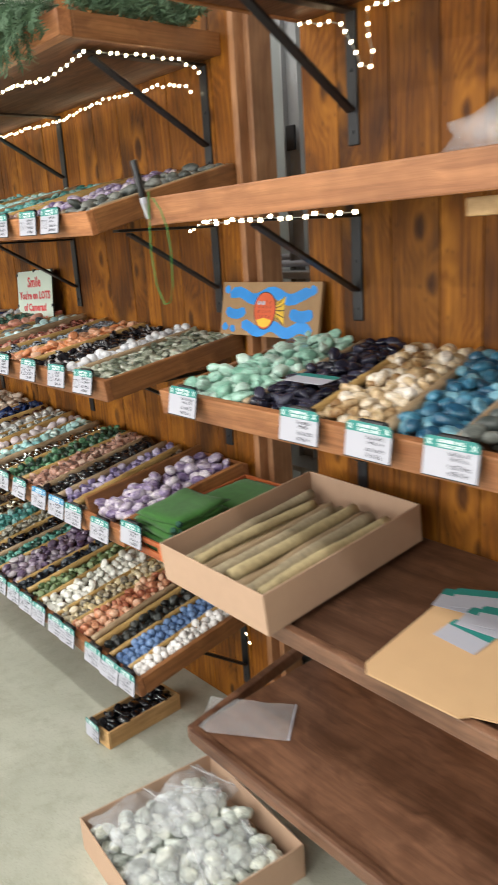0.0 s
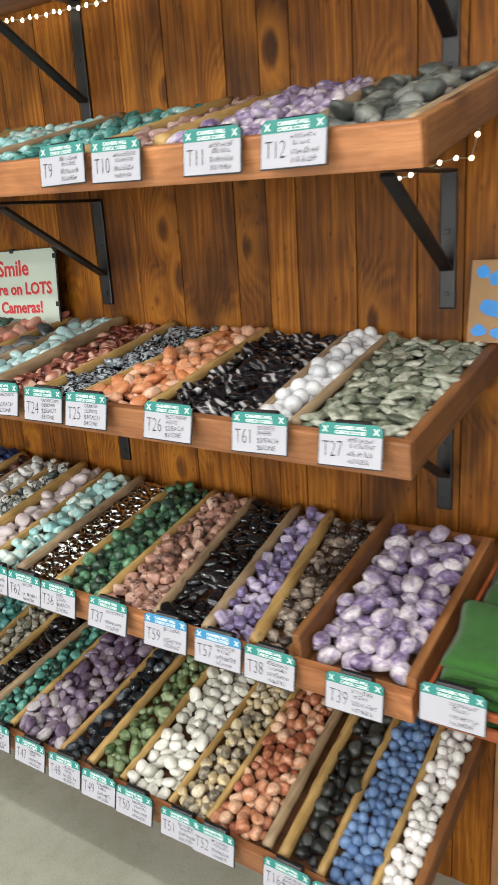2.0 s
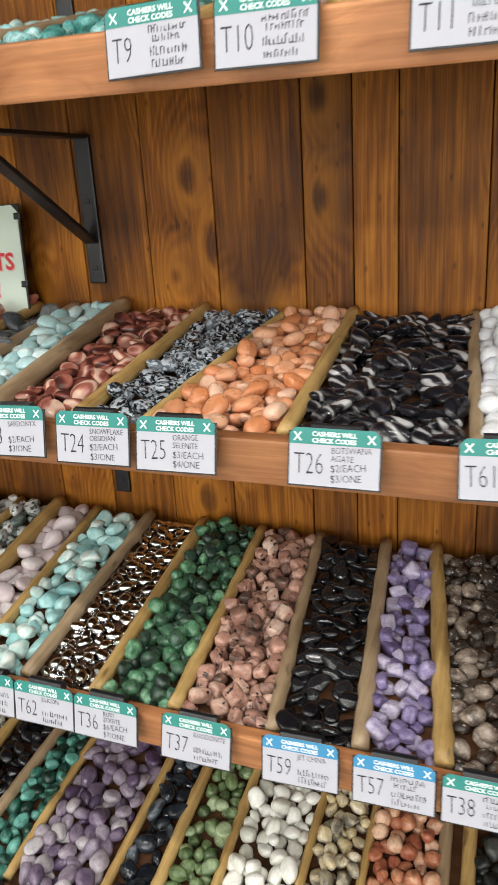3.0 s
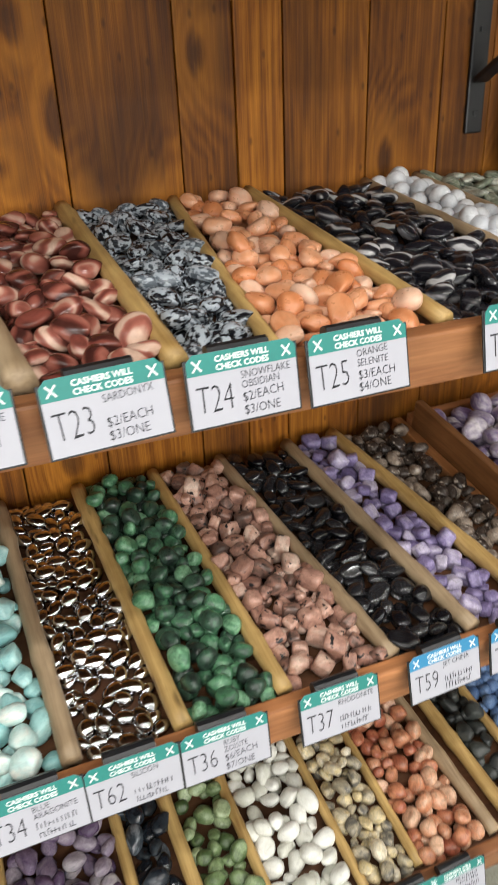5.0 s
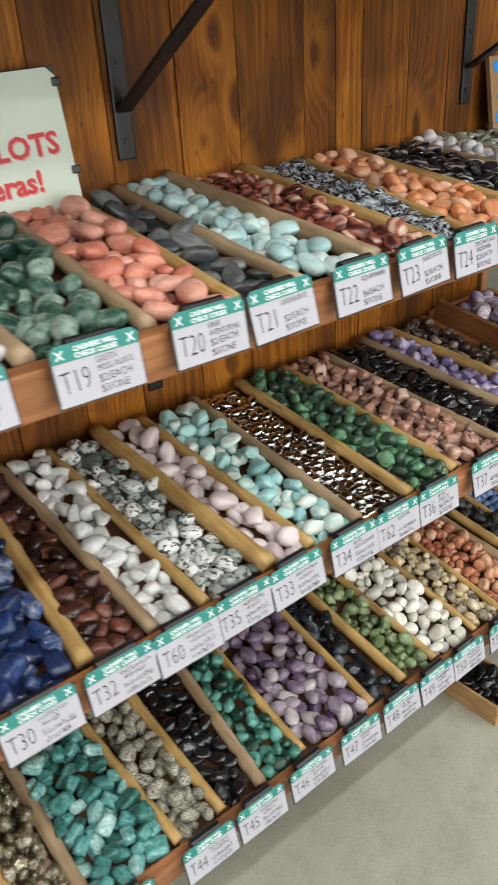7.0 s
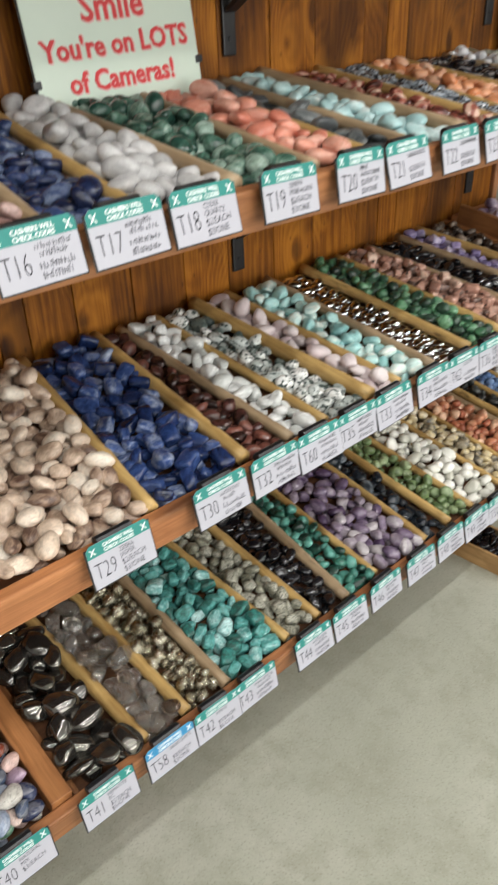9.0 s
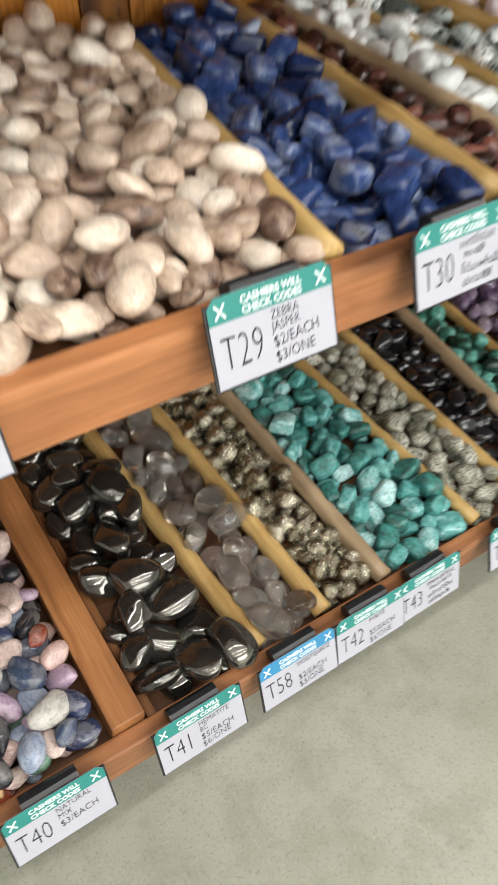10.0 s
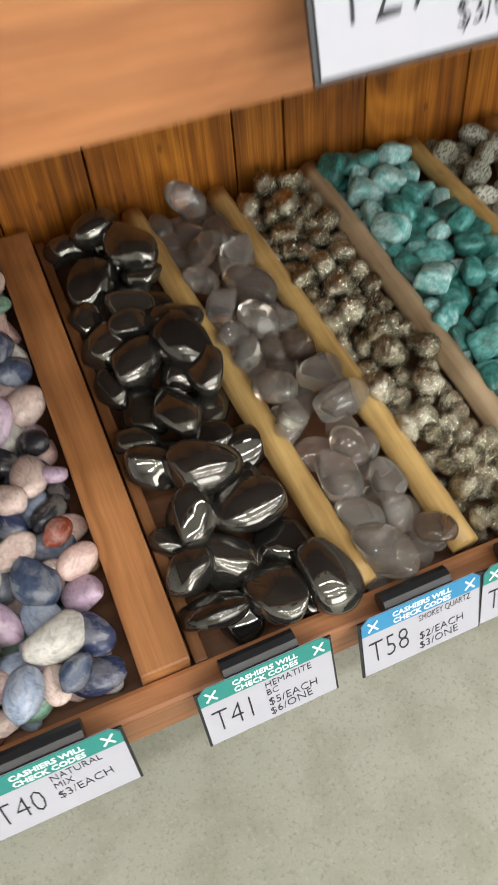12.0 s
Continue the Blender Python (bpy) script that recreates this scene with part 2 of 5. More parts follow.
NEEDLES = plain("garland_needles", (0.12, 0.21, 0.12), 0.6, 0.5, 30, 0.0)


def bamboo_material(name, dark, light):
    g = Nodes(name)
    v = g.coords((1, 1, 1))
    n1 = g.noise(g.vmath("MULTIPLY", v, (120, 6, 120)), 1.0, 4.0, 0.65)
    n2 = g.noise(v, 14.0, 3.0)
    col = g.ramp(g.math("MULTIPLY_ADD", n1, 0.6, g.math("MULTIPLY", n2, 0.4)), [(0.3, dark), (0.62, light)])
    spots = g.noise(g.vmath("MULTIPLY", v, (40, 12, 40)), 1.0, 2.0)
    col = g.mix(g.math("MULTIPLY", g.ramp(spots, [(0.66, (0, 0, 0)), (0.74, (1, 1, 1))]), 0.7), col, tuple(c * 0.25 for c in dark))
    g.bump(n1, 0.25, 0.001)
    return g.out(col, 0.48)


BAM_Y = bamboo_material("yellow_bamboo", (0.25, 0.135, 0.038), (0.57, 0.385, 0.145))
BAM_G = bamboo_material("grey_weathered_bamboo", (0.20, 0.13, 0.07), (0.42, 0.31, 0.19))


def concrete():
    g = Nodes("sealed_green_concrete")
    v = g.coords((1, 1, 1), False)
    big = g.noise(v, 1.6, 5.0, 0.6, 0.3)
    mid = g.noise(v, 14.0, 5.0, 0.65)
    fine = g.noise(v, 160.0, 2.0)
    col = g.ramp(big, [(0.32, (0.36, 0.37, 0.30)), (0.5, (0.43, 0.44, 0.365)), (0.68, (0.50, 0.50, 0.43))])
    col = g.mix(g.math("MULTIPLY", g.ramp(mid, [(0.36, (1, 1, 1)), (0.54, (0, 0, 0))]), 0.45), col, (0.29, 0.29, 0.22))
    col = g.mix(g.math("MULTIPLY", g.ramp(fine, [(0.58, (0, 0, 0)), (0.72, (1, 1, 1))]), 0.3), col, (0.58, 0.58, 0.51))
    grit = g.noise(v, 210.0, 3.0, 0.7)
    col = g.mix(g.math("MULTIPLY", g.ramp(grit, [(0.34, (1, 1, 1)), (0.46, (0, 0, 0))]), 0.5), col, (0.24, 0.24, 0.19))
    g.bump(g.math("ADD", mid, g.math("MULTIPLY", fine, 0.6)), 0.3, 0.002)
    return g.out(col, g.math("MULTIPLY_ADD", mid, 0.25, 0.22))


CONCRETE = concrete()


def clear_film(name):
    g = Nodes(name)
    n = g.noise(g.coords((1, 1, 1)), 45.0, 4.0, 0.6, 1.5)
    g.bump(n, 0.9, 0.006)
    return g.out((0.86, 0.89, 0.92), 0.10, Alpha=0.26, Specular_IOR_Level=0.8)


FILM = clear_film("clear_plastic_film")


def glow(name, color, strength):
    g = Nodes(name)
    return g.out((0.9, 0.85, 0.7), 0.3, Emission_Color=(*color, 1), Emission_Strength=strength)


BULB = glow("warm_led_bulb", (1.0, 0.82, 0.52), 9.0)
TUBE = glow("white_tube_glow", (1.0, 0.97, 0.92), 6.0)


# ---- geometry helpers ----
def part(name, bm, material, parent=None, label="", smooth=False):
    me = bpy.data.meshes.new(name)
    bm.to_mesh(me)
    bm.free()
    me.materials.append(material)
    if smooth:
        me.polygons.foreach_set("use_smooth", [True] * len(me.polygons))
    ob = new(name, me)
    if parent is not None:
        ob.parent = parent
    if label:
        ob["label"] = label
    return ob


def thing(name, label, category, group="", kind="", at=None):
    ob = new(name)
    ob.empty_display_size = 0.05
    if at is not None:
        ob.matrix_world = at
    return tagged(ob, label, category, group, kind)


def box(x0, x1, y0, y1, z0, z1, bevel=0.003, bm=None):
    """A box with eased edges."""
    one = bmesh.new()
    bmesh.ops.create_cube(one, size=1.0, matrix=Matrix.Translation(((x0 + x1) / 2, (y0 + y1) / 2, (z0 + z1) / 2)) @ Matrix.Diagonal((x1 - x0, y1 - y0, z1 - z0, 1)))
    if bevel:
        bmesh.ops.bevel(one, geom=one.edges[:], offset=bevel, segments=2, affect="EDGES", profile=0.6)
    if bm is None:
        return one
    me = bpy.data.meshes.new("tmp")
    one.to_mesh(me)
    one.free()
    bm.from_mesh(me)
    bpy.data.meshes.remove(me)
    return bm


def tube(points, radii, sides=8, caps=True):
    """A round rod along points."""
    bm = bmesh.new()
    rings = []
    pts = [Vector(p) for p in points]
    for i, p in enumerate(pts):
        d = (pts[min(i + 1, len(pts) - 1)] - pts[max(i - 1, 0)]).normalized()
        up = Vector((0, 0, 1)) if abs(d.z) < 0.9 else Vector((1, 0, 0))
        a = d.cross(up).normalized()
        b = a.cross(d)
        r = radii[i] if isinstance(radii, (list, tuple)) else radii
        rings.append([bm.verts.new(p + (a * math.cos(k * 2 * math.pi / sides) + b * math.sin(k * 2 * math.pi / sides)) * r) for k in range(sides)])
    for r0, r1 in zip(rings, rings[1:]):
        for k in range(sides):
            bm.faces.new((r0[k], r0[(k + 1) % sides], r1[(k + 1) % sides], r1[k]))
    if caps:
        bm.faces.new(rings[0][::-1])
        bm.faces.new(rings[-1])
    bmesh.ops.recalc_face_normals(bm, faces=bm.faces[:])
    return bm


def sheet(outline, z=0.0, thick=0.0006):
    """A thin flat plate from an outline in x and y."""
    bm = bmesh.new()
    low = [bm.verts.new((x, y, z)) for x, y in outline]
    top = [bm.verts.new((x, y, z + thick)) for x, y in outline]
    bm.faces.new(low[::-1])
    bm.faces.new(top)
    for i in range(len(low)):
        j = (i + 1) % len(low)
        bm.faces.new((low[i], low[j], top[j], top[i]))
    return bm


TEXTS = {}


def text(words, size, material, parent, m, name="lettering", bold=0.0, align="LEFT"):
    key = (words, round(size, 5), material.name, bold, align)
    if key not in TEXTS:
        cu = bpy.data.curves.new(name, "FONT")
        cu.body, cu.size, cu.resolution_u, cu.offset, cu.align_x = words, size, 2, bold, align
        cu.extrude = 0.00012
        ob = bpy.data.objects.new(name, cu)
        scene.collection.objects.link(ob)
        me = bpy.data.meshes.new_from_object(ob)
        bpy.data.objects.remove(ob)
        me.name = name
        me.materials.clear()
        me.materials.append(material)
        TEXTS[key] = me
    ob = new(name, TEXTS[key])
    ob.parent = parent
    ob.matrix_local = m
    return ob

# ---- the shell of the shop ----
bm = box(-7.0, 7.0, -7.0, 4.0, FLOOR - 0.1, FLOOR, 0)
tagged(part("floor", bm, CONCRETE), "sealed pale green concrete shop floor", "floor", kind="structure")
bm = box(-7.0, 7.0, -7.0, 4.0, 3.4, 3.5, 0)
tagged(part("ceiling", bm, CEILPAINT), "white shop ceiling", "ceiling", kind="structure")
for nm, b in (("wall_west", (-7.1, -7.0, -7, 4)), ("wall_east", (7.0, 7.1, -7, 4)), ("wall_south", (-7, 7, -7.1, -7.0)), ("wall_back", (-7, 7, 4.0, 4.1))):
    tagged(part(nm, box(*b, FLOOR, 3.4, 0), WALLPAINT), "plain pale painted wall", "wall", kind="structure")
# made-up white window frame, out of view, set round the frontal fill lamp
added_win = thing("added_window_1", "added wide white window frame round the frontal fill lamp, out of view", "window", kind="structure", at=pose(-0.8, -6.94, 1.55))
for x0, x1, z0, z1 in ((-3.1, 3.1, -1.25, -1.16), (-3.1, 3.1, 1.16, 1.25), (-3.1, -3.01, -1.159, 1.159), (3.01, 3.1, -1.159, 1.159)):
    part("window_frame", box(x0, x1, -0.05, 0.03, z0, z1, 0.006), CEILPAINT, added_win)
# a fitting for each lamp, the two added stockroom ones included
for lx, ly in LAMPS:
    lamp = thing("ceiling_light", "long white fluorescent ceiling light fitting", "light", "ceiling tube lights", at=pose(lx, ly, 3.33))
    part("housing", box(-1.0, 1.0, -0.09, 0.09, 0.0, 0.068, 0.01), CEILPAINT, lamp)

# joint in the concrete
bm = box(-2.2, 2.4, -0.728, -0.722, FLOOR, FLOOR + 0.0012, 0)
joint = part("floor_joint", bm, plain("joint_filler", (0.20, 0.20, 0.16), 0.7))
joint.matrix_world = pose(0.2, -0.95, 0, 0, 0, 42) @ pose(0, 0.72, 0)
tagged(joint, "thin dark saw-cut joint in the concrete", "floor joint", kind="structure")

# ---- plank walls of the two bays ----
SEAMS = (-2.42, -2.28, -2.13, -1.97, -1.83, -1.69, -1.593, -1.436, -1.378, -1.28, -1.15, -1.02, -0.90, -0.764, -0.636, -0.479, -0.397, -0.325, -0.19, -0.062, 0.03, 0.122)
WALL_TOP = 2.42


def plank_wall(name, seams, label):
    wall = thing(name, label, "wall", kind="structure")
    core = box(seams[0], seams[-1], 0.024, 0.040, FLOOR + 0.002, WALL_TOP, 0)
    part("backing", core, WALL_WOOD, wall)
    for i, (a, b) in enumerate(zip(seams, seams[1:])):
        proud = random.uniform(0, 0.002)
        part("plank", box(a + 0.0008, b - 0.0008, -proud, 0.022, FLOOR + 0.001, WALL_TOP, 0.0025), WALL_WOOD, wall)
    return wall


plank_wall("wall_planks_west", SEAMS, "brown stained vertical pine plank wall with knots")
plank_wall("wall_planks_east", (0.383, 0.50, 0.655, 0.79, 0.90, 1.05, 1.19, 1.33, 1.48, 1.62, 1.78, 1.9, 2.05), "brown stained vertical pine plank wall panel")
tagged(part("wall_end_board", box(0.125, 0.148, -0.012, 0.095, FLOOR, WALL_TOP, 0.004), PINE), "rough pine post closing the plank wall's end", "post", kind="structure")
tagged(part("wall_end_post", box(0.149, 0.173, 0.02, 0.10, FLOOR, WALL_TOP, 0.004), PINE), "rough pine stud behind the wall end", "post", kind="structure")


# ---- shelf brackets ----
def bracket(x, foot, rise=0.27, reach=0.30):
    """A black steel shelf bracket: wall leg, arm under the shelf and a slanting brace."""
    ob = thing("shelf_bracket", "black painted steel shelf bracket on the plank wall", "bracket", "shelf brackets", at=pose(x, 0, foot))
    leg = box(-0.016, 0.016, -0.008, -0.0005, 0.0, rise, 0.003)
    part("leg", leg, STEEL, ob)
    part("arm", box(-0.016, 0.016, -reach - 0.04, -0.009, rise - 0.007, rise, 0.002), STEEL, ob)
    n = Vector((0, -reach, rise - 0.012)) - Vector((0, -0.012, 0.075))
    length = n.length
    br = part("brace", box(-0.013, 0.013, -0.004, 0.004, 0, length, 0.002), STEEL, ob)
    br.matrix_local = Matrix.Translation((0, -0.012, 0.075)) @ n.to_track_quat("Z", "Y").to_matrix().to_4x4()
    for z in (0.025, rise * 0.55):
        part("screw", box(-0.004, 0.004, -0.0105, -0.0082, z, z + 0.008, 0.001), STEEL, ob)
    return ob


for bx in (0.0, -0.875, -1.75):
    for foot, rise in ((1.76, 0.288), (1.361, 0.255), (0.945, 0.25), (0.09, 0.29)):
        bracket(bx, foot, rise, 0.30 if foot < 1.7 else 0.36)
for bx in (0.552, 1.44):
    for foot, rise in ((1.765, 0.288), (1.356, 0.255), (0.92, 0.27)):
        bracket(bx, foot, rise, 0.33)


# ---- sloping display trays ----
LEN = 0.486


class Tray:
    """A shelf tray that rises towards the wall: v runs up the slope from the front, w stands off its floor."""

    def __init__(self, x0, x1, front, z, angle, lip=0.02, low=0.038, roll=0.0, name="display_tray", label="", floor=BOARD, lipmat=TRAY_X, sidemat=TRAY_Y):
        self.m = pose(0, front, z, angle, roll)
        self.length = LEN / math.cos(radians(angle))
        self.ob = thing(name, label or "long brown wooden display tray of loose stones", "display shelf", "display trays", at=self.m)
        part("floor_board", box(x0 + 0.019, x1 - 0.019, 0.0205, self.length - 0.012, -0.018, 0.0, 0.001), floor, self.ob)
        part("front_lip", box(x0, x1, 0.0, 0.02, -low, lip, 0.0035), lipmat, self.ob, "orange-brown front board")
        for a, b in ((x0, x0 + 0.0185), (x1 - 0.0185, x1)):
            part("side_board", box(a, b, 0.0205, self.length - 0.012, -low, lip, 0.0035), sidemat, self.ob)

    def at(self, x, v, w):
        return self.m @ Vector((x, v, w))


WEST, EAST = -2.35, 0.112
T1 = Tray(WEST, EAST - 0.010, -0.486, 0.345, 10.0, roll=1.7)
T2 = Tray(WEST, -0.110, -0.486, 0.805, 8.3, roll=1.1)
T3 = Tray(WEST, EAST - 0.004, -0.486, 1.222, 8.0, roll=0.9)
T4 = Tray(WEST, EAST + 0.010, -0.486, 1.640, 14.0, roll=1.0)
R3 = Tray(0.369, 2.0, -0.490, 1.231, 8.0, roll=0.6)
R4 = Tray(0.374, 2.0, -0.486, 1.648, 4.0)

# ---- stones ----
ICO = {}


def ball(level):
    if level not in ICO:
        bm = bmesh.new()
        bmesh.ops.create_icosphere(bm, subdivisions=level, radius=1.0)
        v = np.array([x.co[:] for x in bm.verts])
        f = np.array([[x.index for x in p.verts] for p in bm.faces])
        bm.free()
        ICO[level] = (v, f)
    return ICO[level]


def shape(style, level, rng):
    """One stone of unit size."""
    d, f = ball(level)
    v = d.copy()
    if style == "cube":
        p = rng.uniform(6.0, 12.0)
        v = v / (np.abs(v) ** p).sum(1)[:, None] ** (1 / p)
        v *= 0.82
    w = rng.normal(size=(5, 3)) * 1.3
    ph = rng.uniform(0, 6.28, 5)
    bumps = np.sin(d @ w.T + ph).mean(1)
    amp = {"ball": 0.03, "tumbled": 0.16, "cube": 0.07, "chip": 0.2, "nugget": 0.22, "bean": 0.06, "pebble": 0.17}[style]
    v = v * (1 + amp * bumps)[:, None]
    cuts = {"ball": 0, "tumbled": 5, "cube": 3, "chip": 10, "nugget": 8, "bean": 0, "pebble": 6}[style]
    soft = {"chip": 0.06, "nugget": 0.15, "pebble": 0.4}.get(style, 0.3)
    for _ in range(cuts):
        n = rng.normal(size=3)
        n /= np.linalg.norm(n)
        off = rng.uniform(0.6, 0.85)
        over = np.maximum(v @ n - off, 0)
        v = v - (over * (1 - soft))[:, None] * n
    if style in ("nugget",):
        w2 = rng.normal(size=(6, 3)) * 5
        v = v * (1 + 0.05 * np.sin(d @ w2.T + rng.uniform(0, 6, 6)).mean(1))[:, None]
    return v, f


STYLES = {}


def shapes(style, level, n=9):
    key = (style, level)
    if key not in STYLES:
        rng = np.random.default_rng(len(STYLES) + 5)
        STYLES[key] = [shape(style, level, rng) for _ in range(n)]
    return STYLES[key]


def heap(back, front, v0, v1, size, flat, fill, seed, spread=0.25, long=1.25, rough=0.5, tries=9, edge=0.8):
    """Drops stones one by one into a strip whose sides run from front to back; returns their places, turns and sizes."""
    rng = np.random.default_rng(seed)
    res = size * 0.16
    x0, x1 = min(back[0], front[0]), max(back[1], front[1])
    nx, ny = int((x1 - x0) / res) + 2, int((v1 - v0) / res) + 2
    field = np.zeros((nx, ny))
    width = (back[1] - back[0] + front[1] - front[0]) / 2
    count = int(fill * 0.84 * width * (v1 - v0) / (3.1 * size * size * long * 0.8))
    out = []
    for _ in range(count):
        s = size * rng.uniform(1 - spread, 1 + spread)
        a, b, c = s * long * rng.uniform(0.9, 1.1), s * rng.uniform(0.85, 1.0), s * flat * rng.uniform(0.85, 1.1)
        r = (a + b) / 2 * 0.86
        best = None
        for _k in range(tries):
            v = rng.uniform(v0 + r * edge, v1 - r * edge)
            k = (v - v0) / (v1 - v0)
            lo = front[0] + (back[0] - front[0]) * k + r * edge
            hi = front[1] + (back[1] - front[1]) * k - r * edge
            x = rng.uniform(lo, hi) if hi > lo else (lo + hi) / 2
            i, j = int((x - x0) / res), int((v - v0) / res)
            q = max(int(r / res * 0.75), 1)
            patch = field[max(i - q, 0):i + q + 1, max(j - q, 0):j + q + 1]
            h = patch.mean() * 0.4 + patch.max() * 0.6 if patch.size else 0
            if best is None or h < best[0]:
                best = (h, x, v, i, j)
        h, x, v, i, j = best
        z = h + c * 0.88
        q = max(int(r / res), 1)
        ia, ib, ja, jb = max(i - q, 0), min(i + q + 1, nx), max(j - q, 0), min(j + q + 1, ny)
        gi, gj = np.mgrid[ia:ib, ja:jb]
        d2 = ((gi - i) ** 2 + (gj - j) ** 2) / (q * q + 0.01)
        field[ia:ib, ja:jb] = np.maximum(field[ia:ib, ja:jb], np.where(d2 < 1, z + c * np.sqrt(np.maximum(1 - d2, 0)) * 0.8, 0))
        turn = Euler((rng.normal(0, 0.28) * rough * 2, rng.normal(0, 0.28) * rough * 2, rng.uniform(0, 6.28)))
        out.append(((x, v, z), turn, (a, b, c)))
    return out


def pile(name, label, tray, material, places, style="tumbled", level=3, category="stones"):
    """Many small stones as one mesh."""
    base = shapes(style, level)
    rng = np.random.default_rng(len(places))
    m = np.array(tray.m) if tray is not None else np.eye(4)
    vs, fs, off = [], [], 0
    for p, turn, s in places:
        v, f = base[rng.integers(len(base))]
        r = np.array(turn.to_matrix())
        w = (v * np.array(s)) @ r.T + np.array(p)
        vs.append(w @ m[:3, :3].T + m[:3, 3])
        fs.append(f + off)
        off += len(v)
    v, f = np.concatenate(vs), np.concatenate(fs)
    me = bpy.data.meshes.new(name)
    me.vertices.add(len(v))
    me.vertices.foreach_set("co", v.ravel())
    me.loops.add(len(f) * 3)
    me.loops.foreach_set("vertex_index", f.ravel())
    me.polygons.add(len(f))
    me.polygons.foreach_set("loop_start", np.arange(len(f)) * 3)
    me.polygons.foreach_set("use_smooth", np.full(len(f), style != "chip"))
    me.update(calc_edges=True)
    me.materials.append(material)
    return tagged(new(name, me), label, category, kind="stuff")


def singles(name, label, tray, material, places, style, level, group, category="stone"):
    """Stones that can be told apart: each one a thing on a shared mesh."""
    meshes = []
    for v, f in shapes(style, level):
        me = bpy.data.meshes.new(name)
        me.from_pydata((v * 0.02).tolist(), [], f.tolist())
        me.polygons.foreach_set("use_smooth", [style != "chip"] * len(f))
        me.materials.append(material)
        meshes.append(me)
    rng = np.random.default_rng(len(places) + 3)
    for p, turn, s in places:
        ob = new(name, meshes[rng.integers(len(meshes))])
        m = tray.m if tray is not None else Matrix.Identity(4)
        ob.matrix_world = m @ Matrix.LocRotScale(p, turn, [k / 0.02 for k in s])
        tagged(ob, label, category, group)


